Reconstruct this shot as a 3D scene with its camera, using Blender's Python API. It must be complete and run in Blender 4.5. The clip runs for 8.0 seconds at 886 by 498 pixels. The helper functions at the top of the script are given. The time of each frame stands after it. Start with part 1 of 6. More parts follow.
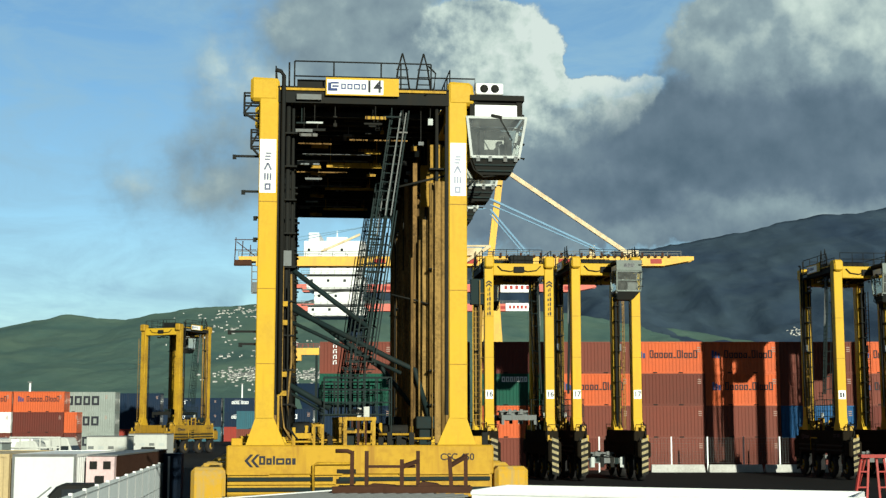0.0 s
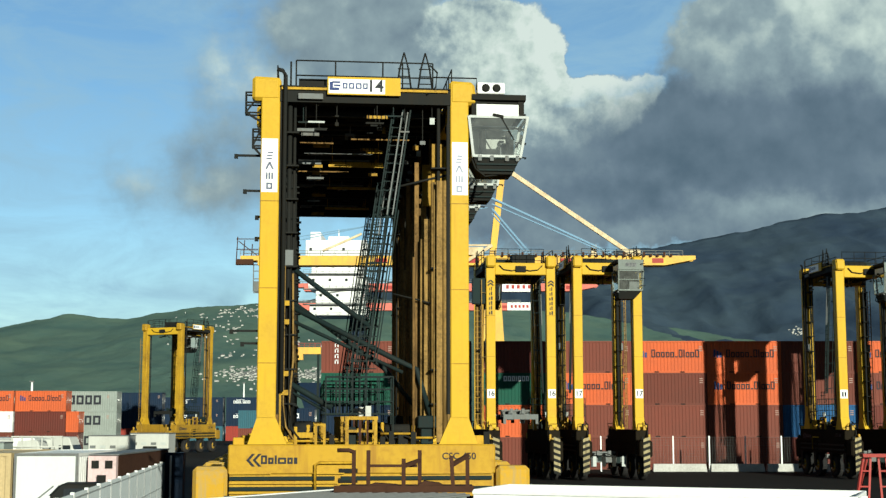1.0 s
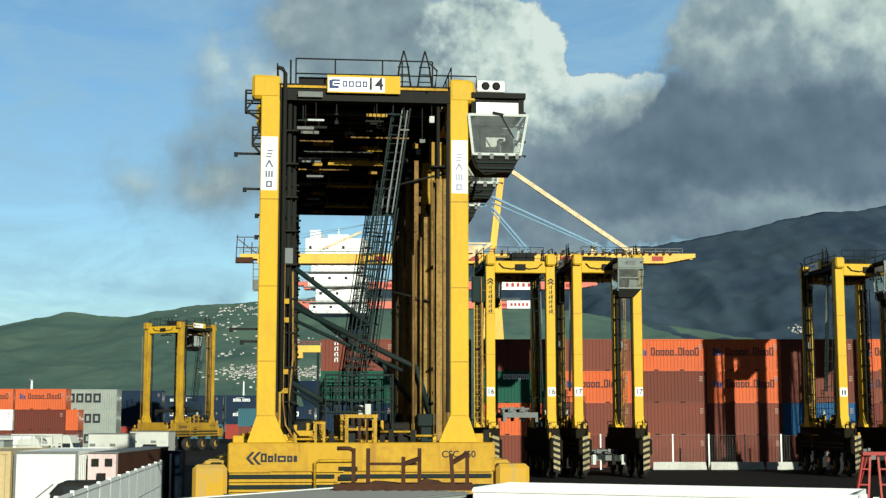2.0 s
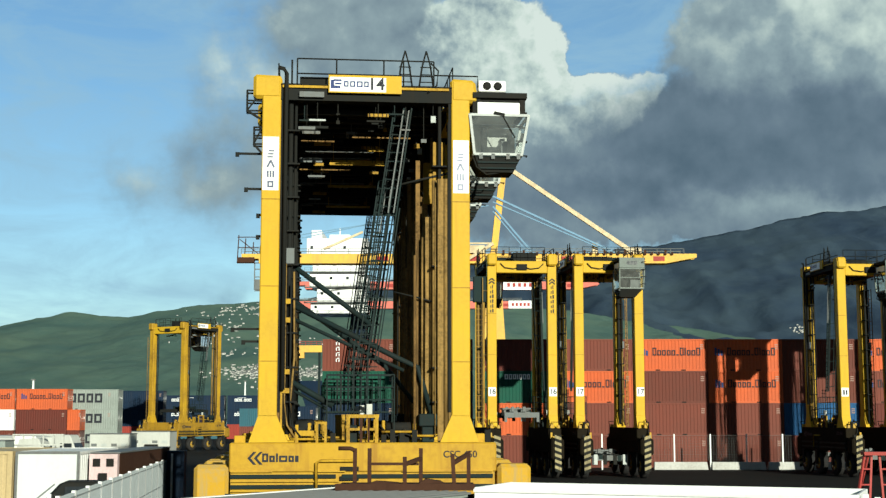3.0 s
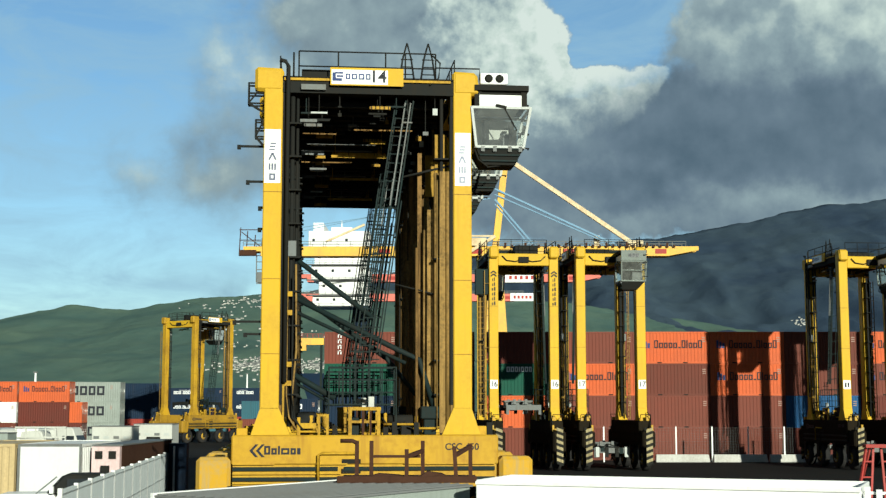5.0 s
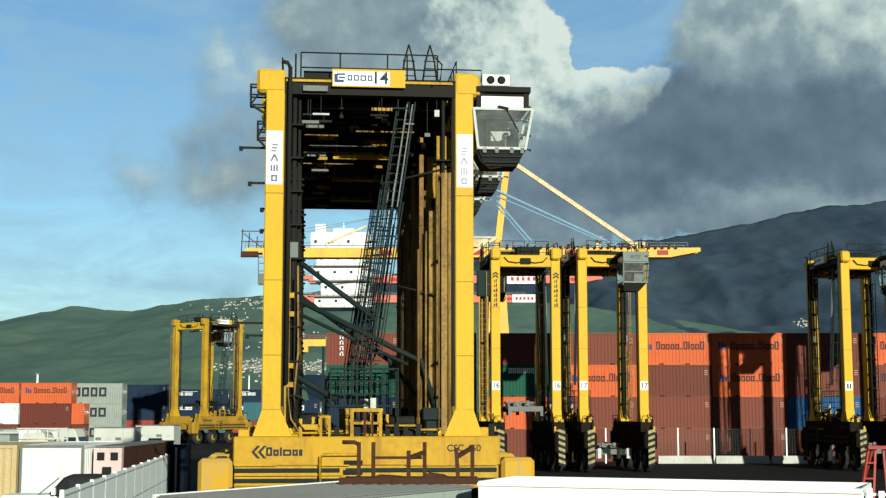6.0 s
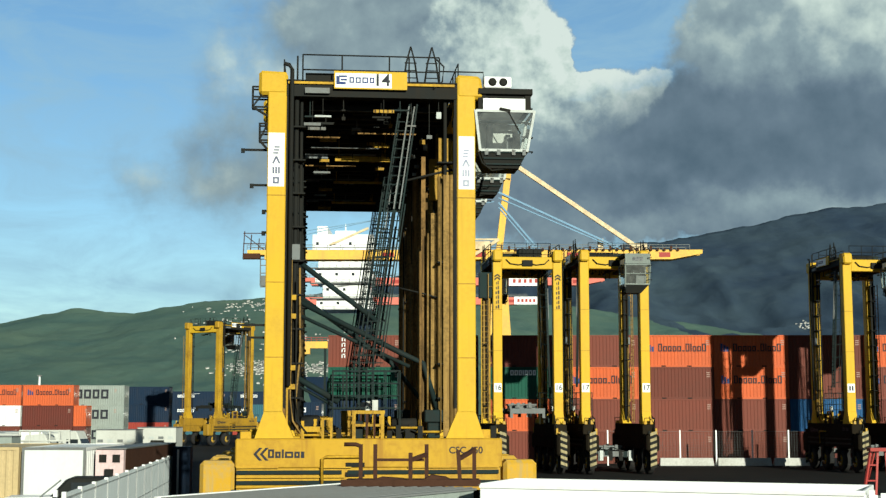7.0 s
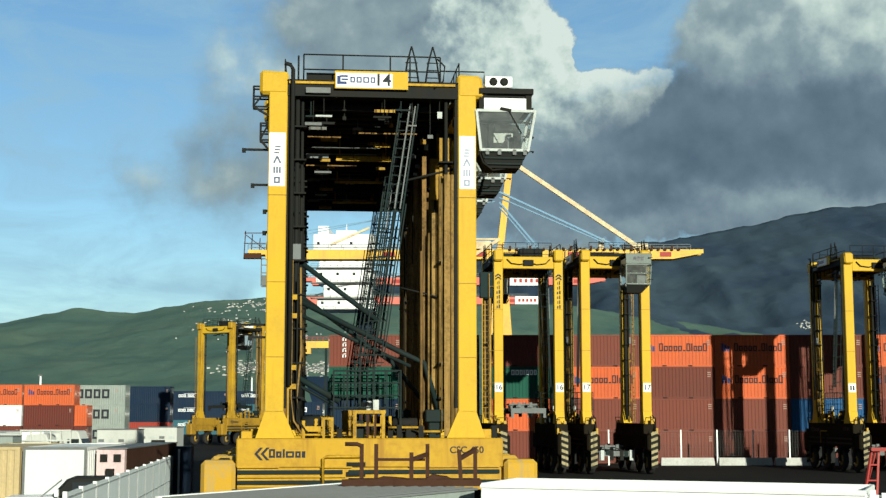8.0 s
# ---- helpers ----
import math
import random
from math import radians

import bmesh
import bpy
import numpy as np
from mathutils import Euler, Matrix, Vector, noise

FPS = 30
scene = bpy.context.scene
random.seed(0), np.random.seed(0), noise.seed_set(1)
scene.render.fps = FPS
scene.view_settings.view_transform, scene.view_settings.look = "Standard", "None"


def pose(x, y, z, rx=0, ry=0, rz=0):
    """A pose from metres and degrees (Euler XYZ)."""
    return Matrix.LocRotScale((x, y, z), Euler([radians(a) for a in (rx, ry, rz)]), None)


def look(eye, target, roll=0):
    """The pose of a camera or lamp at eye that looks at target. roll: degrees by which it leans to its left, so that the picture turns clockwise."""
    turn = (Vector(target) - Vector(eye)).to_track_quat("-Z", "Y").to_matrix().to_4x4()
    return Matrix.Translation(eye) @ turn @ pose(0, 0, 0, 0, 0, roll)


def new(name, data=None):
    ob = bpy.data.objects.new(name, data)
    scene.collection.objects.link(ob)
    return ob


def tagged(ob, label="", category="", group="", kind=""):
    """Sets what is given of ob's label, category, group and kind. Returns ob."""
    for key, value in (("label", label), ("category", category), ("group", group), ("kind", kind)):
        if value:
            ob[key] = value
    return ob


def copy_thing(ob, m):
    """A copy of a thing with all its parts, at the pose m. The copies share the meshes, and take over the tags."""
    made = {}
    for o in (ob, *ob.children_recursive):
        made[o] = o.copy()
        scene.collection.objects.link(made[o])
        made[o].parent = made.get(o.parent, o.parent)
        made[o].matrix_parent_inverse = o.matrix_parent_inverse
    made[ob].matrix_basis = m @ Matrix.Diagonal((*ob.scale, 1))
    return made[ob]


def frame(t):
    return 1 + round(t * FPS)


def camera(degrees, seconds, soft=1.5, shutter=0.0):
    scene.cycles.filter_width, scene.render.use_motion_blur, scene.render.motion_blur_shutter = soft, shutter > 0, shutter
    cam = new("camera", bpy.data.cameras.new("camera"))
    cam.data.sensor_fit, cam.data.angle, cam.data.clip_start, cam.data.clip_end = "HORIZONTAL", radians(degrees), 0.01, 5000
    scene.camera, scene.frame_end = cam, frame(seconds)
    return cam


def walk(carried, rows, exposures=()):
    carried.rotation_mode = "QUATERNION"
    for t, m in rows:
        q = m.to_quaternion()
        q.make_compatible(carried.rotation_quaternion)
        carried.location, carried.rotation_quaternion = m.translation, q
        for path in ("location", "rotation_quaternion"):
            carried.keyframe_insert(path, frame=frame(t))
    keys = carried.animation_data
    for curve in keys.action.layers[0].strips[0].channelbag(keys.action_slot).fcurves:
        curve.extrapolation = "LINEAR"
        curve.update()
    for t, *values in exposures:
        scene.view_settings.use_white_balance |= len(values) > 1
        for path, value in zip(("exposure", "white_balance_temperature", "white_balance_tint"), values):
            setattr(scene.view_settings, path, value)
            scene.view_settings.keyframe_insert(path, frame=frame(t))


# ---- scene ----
cam = camera(36.18, 8.0, soft=1.35)
walk(cam, [
    (0, pose(0, 0, 4.2, 97.102, 0, 0.000)),
    (0.5, pose(0, 0, 4.2, 97.106, 0, 0.048)),
    (1, pose(0, 0, 4.2, 97.073, 0, 0.072)),
    (1.5, pose(0, 0, 4.2, 96.994, 0, 0.048)),
    (3, pose(0, 0, 4.2, 96.994, 0, 0.119)),
    (3.5, pose(0, 0, 4.2, 96.992, 0, 0.155)),
    (4, pose(0, 0, 4.2, 96.887, 0, 0.203)),
    (4.5, pose(0, 0, 4.2, 96.681, 0, 0.181)),
    (6, pose(0, 0, 4.2, 96.739, 0, 0.277)),
    (6.5, pose(0, 0, 4.2, 96.801, 0, 0.315)),
    (7, pose(0, 0, 4.2, 96.827, 0, 0.358)),
    (7.5, pose(0, 0, 4.2, 96.803, 0, 0.392)),
    (8, pose(0, 0, 4.2, 96.815, 0, 0.396)),
], exposures=[(0, 0.49, 6060, -2), (8, 0.49, 6060, -2)])

# ---------------------------------------------------------------- light
SUN_AZ, SUN_EL = radians(-20.8), radians(15.3)   # the sun stands behind the camera, to its right
sun = new("sun", bpy.data.lights.new("sun", "SUN"))
sun.data.energy, sun.data.angle, sun.data.color = 5.0, radians(0.6), (1.0, 0.93, 0.78)
SUN_TO = Vector((-math.sin(SUN_AZ) * math.cos(SUN_EL), -math.cos(SUN_AZ) * math.cos(SUN_EL), math.sin(SUN_EL)))
sun.matrix_basis = look(SUN_TO * 100, (0, 0, 0))


class Nodes:
    """Short-hand for a node tree."""

    def __init__(self, tree):
        self.tree = tree
        tree.nodes.clear()

    def bare(self, kind):
        return self.tree.nodes.new(kind)

    def fill(self, n, ins):
        for k, v in dict(ins).items():
            if isinstance(v, bpy.types.NodeSocket):
                self.tree.links.new(v, n.inputs[k])
            else:
                n.inputs[k].default_value = v
        return n

    def add(self, kind, ins=()):
        return self.fill(self.bare(kind), ins)

    def math(self, op, a, b=0.0, c=0.0, clamp=False):
        n = self.bare("ShaderNodeMath")
        n.operation, n.use_clamp = op, clamp
        return self.fill(n, {0: a, 1: b, 2: c}).outputs[0]

    def mix(self, f, a, b):
        n = self.bare("ShaderNodeMix")
        n.data_type = "RGBA"
        return self.fill(n, {0: f, 6: a, 7: b}).outputs[2]

    def shift(self, vec, by):
        n = self.bare("ShaderNodeVectorMath")
        n.operation = "ADD"
        return self.fill(n, {0: vec, 1: by}).outputs[0]

    def smooth(self, f, lo, hi):
        n = self.bare("ShaderNodeMapRange")
        n.interpolation_type = "SMOOTHSTEP"
        return self.fill(n, {0: f, 1: lo, 2: hi, 3: 0.0, 4: 1.0}).outputs[0]

    def ramp(self, f, stops):
        n = self.add("ShaderNodeValToRGB", {0: f})
        e = n.color_ramp.elements
        while len(e) < len(stops):
            e.new(0.5)
        for el, (p, c) in zip(e, stops):
            el.position, el.color = p, (*c, 1) if len(c) == 3 else c
        return n.outputs[0]

    def noise(self, vec, scale, detail=5, rough=0.55, out=0, distort=0.0):
        return self.add("ShaderNodeTexNoise", {"Vector": vec, "Scale": scale, "Detail": detail, "Roughness": rough, "Distortion": distort}).outputs[out]


def sky():
    world = bpy.data.worlds.new("sky")
    scene.world = world
    world.use_nodes = True
    n = Nodes(world.node_tree)
    air = n.bare("ShaderNodeTexSky")
    air.sky_type, air.sun_disc = "NISHITA", False
    air.sun_elevation, air.sun_rotation = SUN_EL, math.pi + SUN_AZ
    air.air_density, air.dust_density, air.ozone_density = 1.0, 0.3, 3.0
    d = n.add("ShaderNodeTexCoord").outputs["Generated"]
    sep = n.add("ShaderNodeSeparateXYZ", {0: d})
    y = n.math("MAXIMUM", sep.outputs[1], 0.06)
    u, v = n.math("DIVIDE", sep.outputs[0], y), n.math("DIVIDE", sep.outputs[2], y)
    big = n.noise(d, 7, 8, 0.55)
    fine = n.noise(d, 26, 6, 0.5)
    warp = n.add("ShaderNodeSeparateColor", {0: n.noise(d, 13, 6, 0.62, 1)})
    uu = n.math("ADD", u, n.math("MULTIPLY", n.math("SUBTRACT", warp.outputs[0], 0.5), 0.10))
    vv = n.math("ADD", v, n.math("MULTIPLY", n.math("SUBTRACT", warp.outputs[1], 0.5), 0.08))
    # banks of cloud: across, up, half width, half height, weight, brightness
    west = [(-0.14, 0.185, 0.10, 0.040, 0.60, 0.46), (-0.13, 0.27, 0.07, 0.05, 0.42, 0.66), (-0.05, 0.31, 0.085, 0.055, 1.0, 0.42),
            (0.02, 0.27, 0.04, 0.04, 0.9, 0.60), (0.05, 0.235, 0.05, 0.025, 0.9, 0.62),
            (-0.02, 0.22, 0.06, 0.04, 0.8, 0.40), (0.06, 0.17, 0.05, 0.03, 0.8, 0.34)]
    east = [(0.10, 0.205, 0.05, 0.025, 0.9, 0.30), (0.155, 0.138, 0.05, 0.008, 0.8, 0.62),
            (0.24, 0.215, 0.11, 0.036, 1.5, 0.19), (0.20, 0.17, 0.09, 0.025, 1.0, 0.16), (0.31, 0.290, 0.09, 0.030, 1.4, 0.74),
            (0.215, 0.29, 0.04, 0.035, 0.9, 0.50), (0.29, 0.151, 0.07, 0.010, 1.3, 0.72), (0.16, 0.14, 0.14, 0.018, 0.9, 0.34),
            (0.30, 0.165, 0.10, 0.02, 0.9, 0.26), (0.6, 0.25, 0.2, 0.12, 1.2, 0.30), (0.13, 0.18, 0.03, 0.008, 0.5, 0.55)]
    banks = west + east
    total, light = None, None
    for bu, bv, ru, rv, w, b in banks:
        q = n.math("ADD", n.math("POWER", n.math("ABSOLUTE", n.math("DIVIDE", n.math("SUBTRACT", uu, bu), ru)), 2.0),
                   n.math("POWER", n.math("ABSOLUTE", n.math("DIVIDE", n.math("SUBTRACT", vv, bv), rv)), 2.0))
        g = n.math("MULTIPLY", n.math("EXPONENT", n.math("MULTIPLY", q, -1.0)), w)
        gl = n.math("MULTIPLY", g, b)
        total = g if total is None else n.math("ADD", total, g)
        light = gl if light is None else n.math("ADD", light, gl)
    lum = n.math("DIVIDE", light, n.math("ADD", total, 0.02))
    # the heavy deck thickens overhead and behind
    deck = n.add("ShaderNodeMapRange", {0: n.math("SUBTRACT", sep.outputs[2], n.math("MULTIPLY", sep.outputs[1], 0.30)), 1: 0.05, 2: 0.45, 3: 0.0, 4: 0.75}).outputs[0]
    dens = n.math("ADD", n.math("ADD", total, deck), n.math("MULTIPLY", n.math("SUBTRACT", big, 0.5), 1.1))
    dens = n.math("ADD", dens, n.math("MULTIPLY", n.math("SUBTRACT", fine, 0.5), 0.6))
    # the bright heaps have crisp, billowing edges, the grey banks soft ones
    crisp = n.smooth(lum, 0.55, 0.85)
    puff = n.math("MULTIPLY", n.math("SUBTRACT", n.noise(d, 48, 4, 0.55), 0.5), n.math("MULTIPLY", crisp, 0.9))
    dens = n.math("ADD", n.math("MULTIPLY", n.math("ADD", n.math("SUBTRACT", dens, 0.45), puff), n.math("ADD", n.math("MULTIPLY", crisp, 2.2), 1.0)), 0.45)
    # a rift of clear sky between the heap and the grey bank
    rift = None
    for bu, bv, ru, rv, w in ((0.118, 0.300, 0.052, 0.034, 1.5), (0.062, 0.322, 0.05, 0.012, 1.1)):
        q = n.math("ADD", n.math("POWER", n.math("DIVIDE", n.math("SUBTRACT", uu, bu), ru), 2.0), n.math("POWER", n.math("DIVIDE", n.math("SUBTRACT", vv, bv), rv), 2.0))
        g = n.math("MULTIPLY", n.math("EXPONENT", n.math("MULTIPLY", q, -1.0)), w)
        rift = g if rift is None else n.math("ADD", rift, g)
    dens = n.math("SUBTRACT", dens, rift)
    cover = n.smooth(dens, 0.10, 0.72)
    # shade inside the cloud: the side towards the sun is lighter
    up = n.shift(d, (0.006, 0.0, 0.014))
    big2, fine2 = n.noise(up, 7, 8, 0.55), n.noise(up, 26, 6, 0.5)
    relief = n.math("ADD", n.math("MULTIPLY", n.math("SUBTRACT", big, big2), 3.0), n.math("MULTIPLY", n.math("SUBTRACT", fine, fine2), 1.1))
    tuft = n.math("SUBTRACT", n.noise(d, 48, 4, 0.55), n.noise(up, 48, 4, 0.55))
    relief = n.math("ADD", relief, n.math("MULTIPLY", tuft, n.math("MULTIPLY", crisp, 0.8)))
    lum = n.math("ADD", lum, n.math("MULTIPLY", relief, n.math("ADD", n.math("MULTIPLY", lum, 0.95), 0.05)), clamp=True)
    body = n.ramp(lum, [(0.0, (0.085, 0.135, 0.19)), (0.25, (0.205, 0.264, 0.335)), (0.55, (0.39, 0.47, 0.51)), (0.85, (0.80, 0.87, 0.80)), (1.0, (0.97, 1.0, 0.93))])
    # the sunlit heap: crisp, billowing tops, its underside lost in the grey bank
    bil = n.add("ShaderNodeSeparateColor", {0: n.noise(d, 34, 5, 0.6, 1)})
    hu = n.math("ADD", u, n.math("MULTIPLY", n.math("SUBTRACT", bil.outputs[0], 0.5), 0.030))
    hv = n.math("ADD", v, n.math("MULTIPLY", n.math("SUBTRACT", bil.outputs[1], 0.5), 0.030))
    heap = None
    for bu, bv, ru, rv in ((0.042, 0.268, 0.042, 0.028), (0.063, 0.277, 0.025, 0.024), (0.034, 0.298, 0.026, 0.012), (0.075, 0.270, 0.013, 0.018),
                           (0.115, 0.236, 0.032, 0.022), (0.150, 0.245, 0.012, 0.009), (0.085, 0.232, 0.04, 0.026), (0.05, 0.235, 0.05, 0.03), (0.014, 0.292, 0.03, 0.024)):
        q = n.math("ADD", n.math("POWER", n.math("DIVIDE", n.math("SUBTRACT", hu, bu), ru), 2.0), n.math("POWER", n.math("DIVIDE", n.math("SUBTRACT", hv, bv), rv), 2.0))
        g = n.math("EXPONENT", n.math("MULTIPLY", q, -0.9))
        heap = g if heap is None else n.math("ADD", heap, g)
    for bu, bv, ru, rv, w in ((0.112, 0.276, 0.022, 0.019, 1.0), (0.098, 0.262, 0.010, 0.010, 0.5)):
        q = n.math("ADD", n.math("POWER", n.math("DIVIDE", n.math("SUBTRACT", hu, bu), ru), 2.0), n.math("POWER", n.math("DIVIDE", n.math("SUBTRACT", hv, bv), rv), 2.0))
        heap = n.math("SUBTRACT", heap, n.math("MULTIPLY", n.math("EXPONENT", n.math("MULTIPLY", q, -1.0)), w))
    knobs = n.math("MULTIPLY", n.math("SUBTRACT", n.noise(d, 70, 5, 0.6), 0.5), 0.55)
    heap_cover = n.math("MULTIPLY", n.smooth(n.math("ADD", heap, knobs), 0.30, 0.62), n.smooth(n.math("ADD", hv, n.math("MULTIPLY", n.math("SUBTRACT", 0.085, hu), 0.5)), 0.175, 0.238))
    knob_light = n.math("ADD", n.math("MULTIPLY", n.math("SUBTRACT", n.noise(d, 30, 5, 0.6), n.noise(up, 30, 5, 0.6)), 1.0),
                        n.math("MULTIPLY", n.math("SUBTRACT", n.noise(d, 70, 5, 0.6), n.noise(up, 70, 5, 0.6)), 0.5))
    base_light = n.math("ADD", n.math("MULTIPLY", n.smooth(hv, 0.198, 0.262), 0.42), n.math("MULTIPLY", n.smooth(hu, 0.0, 0.075), 0.32))
    heap_lum = n.math("ADD", n.math("ADD", base_light, 0.25), knob_light, clamp=True)
    tones = [(0.0, (0.085, 0.135, 0.19)), (0.25, (0.205, 0.264, 0.335)), (0.55, (0.39, 0.47, 0.51)), (0.85, (0.80, 0.87, 0.80)), (1.0, (0.97, 1.0, 0.93))]
    body = n.mix(heap_cover, body, n.ramp(heap_lum, tones))
    cover = n.math("MAXIMUM", cover, heap_cover)
    # thin streaks of high cloud
    st = n.add("ShaderNodeMapping", {"Vector": d, "Rotation": (0, radians(24), 0), "Scale": (3, 3, 9)}).outputs[0]
    streak = n.add("ShaderNodeMapRange", {0: n.noise(st, 3.2, 7, 0.62, distort=0.6), 1: 0.38, 2: 0.66, 3: 0.0, 4: 0.7}).outputs[0]
    clear = n.add("ShaderNodeBackground", {0: air.outputs[0], 1: 0.085})
    veil = n.add("ShaderNodeBackground", {0: (0.53, 0.78, 1.0, 1), 1: 0.46})
    cloud = n.add("ShaderNodeBackground", {0: body, 1: 0.55})
    a = n.add("ShaderNodeMixShader", {0: streak, 1: clear.outputs[0], 2: veil.outputs[0]})
    b = n.add("ShaderNodeMixShader", {0: cover, 1: a.outputs[0], 2: cloud.outputs[0]})
    n.add("ShaderNodeOutputWorld", {0: b.outputs[0]})


sky()


# ---------------------------------------------------------------- materials
def paint(name, colour, rough=0.45, dirt=0.35, dirt_colour=(0.10, 0.075, 0.05), metal=0.0, bump=0.15, scale=1.0, streaks=True, gloss=0.08):
    """Painted or bare metal with two scales of grime, run-down streaks and light relief."""
    m = bpy.data.materials.new(name)
    m.use_nodes = True
    n = Nodes(m.node_tree)
    co = n.add("ShaderNodeTexCoord").outputs["Object"]
    rnd = n.add("ShaderNodeObjectInfo").outputs["Random"]
    broad = n.noise(co, 0.55 * scale, 4, 0.6)
    fine = n.noise(co, 9 * scale, 6, 0.65)
    run = n.noise(n.add("ShaderNodeMapping", {"Vector": co, "Scale": (5 * scale, 5 * scale, 0.35 * scale)}).outputs[0], 1.0, 5, 0.6)
    f = n.math("MULTIPLY", n.add("ShaderNodeMapRange", {0: n.math("MULTIPLY", broad, fine), 1: 0.2, 2: 0.42, 3: 0.0, 4: 1.0}).outputs[0], dirt)
    if streaks:
        f = n.math("MAXIMUM", f, n.math("MULTIPLY", n.add("ShaderNodeMapRange", {0: run, 1: 0.52, 2: 0.70, 3: 0.0, 4: 1.0}).outputs[0], dirt))
    c = tuple(colour) + (1,)
    faded = tuple(min(1, v * 0.84 + 0.05 * max(colour)) for v in colour) + (1,)
    base = n.mix(n.math("MULTIPLY", broad, 0.9), c, faded)
    base = n.mix(n.math("MULTIPLY", rnd, 0.16), base, (*[v * 0.6 for v in colour], 1))
    base = n.mix(f, base, (*dirt_colour, 1))
    p = n.add("ShaderNodeBsdfPrincipled", {"Base Color": base, "Metallic": metal, "Specular IOR Level": gloss,
              "Roughness": n.math("ADD", n.math("MULTIPLY", fine, 0.25), rough - 0.1, clamp=True)})
    if bump:
        p_b = n.add("ShaderNodeBump", {"Height": fine, "Strength": bump, "Distance": 0.01})
        n.tree.links.new(p_b.outputs[0], p.inputs["Normal"])
    n.add("ShaderNodeOutputMaterial", {0: p.outputs[0]})
    return m


YELLOW = paint("yellow_paint", (0.56, 0.338, 0.010), 0.5, 0.2, (0.22, 0.10, 0.02), gloss=0.1)
YELLOW_WORN = paint("worn_yellow_paint", (0.47, 0.272, 0.012), 0.5, 0.75, (0.12, 0.058, 0.014), gloss=0.08)
SILL_YELLOW = paint("rubbed_sill_paint", (0.47, 0.272, 0.012), 0.5, 0.65, (0.22, 0.10, 0.018), scale=0.55, gloss=0.1)
SCUFFED = paint("scuffed_fender_paint", (0.50, 0.28, 0.012), 0.6, 0.75, (0.30, 0.24, 0.13), scale=0.8, gloss=0.08)
# yellow columns as they look in shade, darkened in the paint, with dark streaks
SHADE_BROWN = paint("shade_brown_streaked_paint", (0.22, 0.125, 0.04), 0.7, 0.85, (0.016, 0.012, 0.008), gloss=0.03)
# stained columns, the shade inside the portal mixed into their brown
COLUMN = paint("stained_shaded_column_paint", (0.29, 0.175, 0.05), 0.6, 0.9, (0.020, 0.014, 0.008), gloss=0.04)
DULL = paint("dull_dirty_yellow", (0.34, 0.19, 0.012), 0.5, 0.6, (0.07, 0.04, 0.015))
BLACK = paint("black_steel", (0.018, 0.019, 0.018), 0.6, 0.4, (0.03, 0.022, 0.014), gloss=0.02)
# near-black sill colour that holds the shadow lying low before the stack
SHADED_SILL = paint("shade_darkened_yellow", (0.018, 0.014, 0.009), 0.8, 0.6, (0.004, 0.004, 0.004), gloss=0.02)
STRIPE = paint("dull_stripe_paint", (0.34, 0.28, 0.15), 0.7, 0.8, (0.1, 0.08, 0.05))
FRAME = paint("grey_white_frame", (0.45, 0.47, 0.45), 0.4, 0.3, (0.2, 0.2, 0.18))
SAGE = paint("grey_green_panel", (0.17, 0.195, 0.18), 0.5, 0.3)
GREENISH = paint("dark_green_steel", (0.014, 0.025, 0.025), 0.5, 0.5, (0.025, 0.018, 0.014), gloss=0.03)
GREY = paint("grey_steel", (0.15, 0.16, 0.16), 0.5, 0.5)
OFFWHITE = paint("dusty_offwhite_paint", (0.50, 0.50, 0.46), 0.45, 0.35, (0.25, 0.23, 0.2))
STEEL = paint("bare_steel", (0.45, 0.45, 0.44), 0.35, 0.3, metal=0.8)
WHITE = paint("white_paint", (0.80, 0.80, 0.78), 0.4, 0.18, (0.35, 0.32, 0.27))
CLEAN_WHITE = paint("clean_white_paint", (0.84, 0.84, 0.82), 0.35, 0.05, (0.5, 0.47, 0.42), bump=0.03)
SOFT_WHITE = paint("matt_white_panel", (0.62, 0.63, 0.63), 0.5, 0.2, (0.4, 0.38, 0.34))
RUBBER = paint("tyre_rubber", (0.016, 0.016, 0.017), 0.8, 0.5, (0.07, 0.06, 0.05), streaks=False)
RUST = paint("rusty_steel", (0.060, 0.027, 0.016), 0.85, 0.6, (0.035, 0.016, 0.010), bump=0.5, gloss=0.1)
RED = paint("red_paint", (0.36, 0.04, 0.035), 0.45, 0.3)
PALE_RED = paint("faded_red_paint", (0.62, 0.16, 0.12), 0.5, 0.3)
BLUE_ROPE = paint("blue_rope", (0.17, 0.29, 0.42), 0.5, 0.1)
CRANE = paint("crane_yellow", (0.74, 0.435, 0.06), 0.45, 0.45, (0.35, 0.2, 0.1), scale=0.2)
CREAM = paint("cream_paint", (0.66, 0.54, 0.34), 0.5, 0.65, (0.26, 0.14, 0.06))
CONCRETE = paint("pale_concrete", (0.50, 0.49, 0.46), 0.9, 0.6, (0.22, 0.2, 0.17), bump=0.4)
PINK = paint("pinkish_white_panel", (0.62, 0.46, 0.46), 0.5, 0.3)
DARK_WINDOW = paint("dark_tinted_window", (0.02, 0.025, 0.03), 0.12, 0.1, bump=0, gloss=0.5)
INK = paint("dark_lettering", (0.02, 0.022, 0.03), 0.5, 0.2, (0.1, 0.1, 0.1), bump=0)
BLUE_INK = paint("navy_lettering", (0.03, 0.05, 0.16), 0.5, 0.3, (0.1, 0.1, 0.12), bump=0)
PALE_INK = paint("faded_lettering", (0.12, 0.13, 0.19), 0.5, 0.3, (0.3, 0.3, 0.32), bump=0)
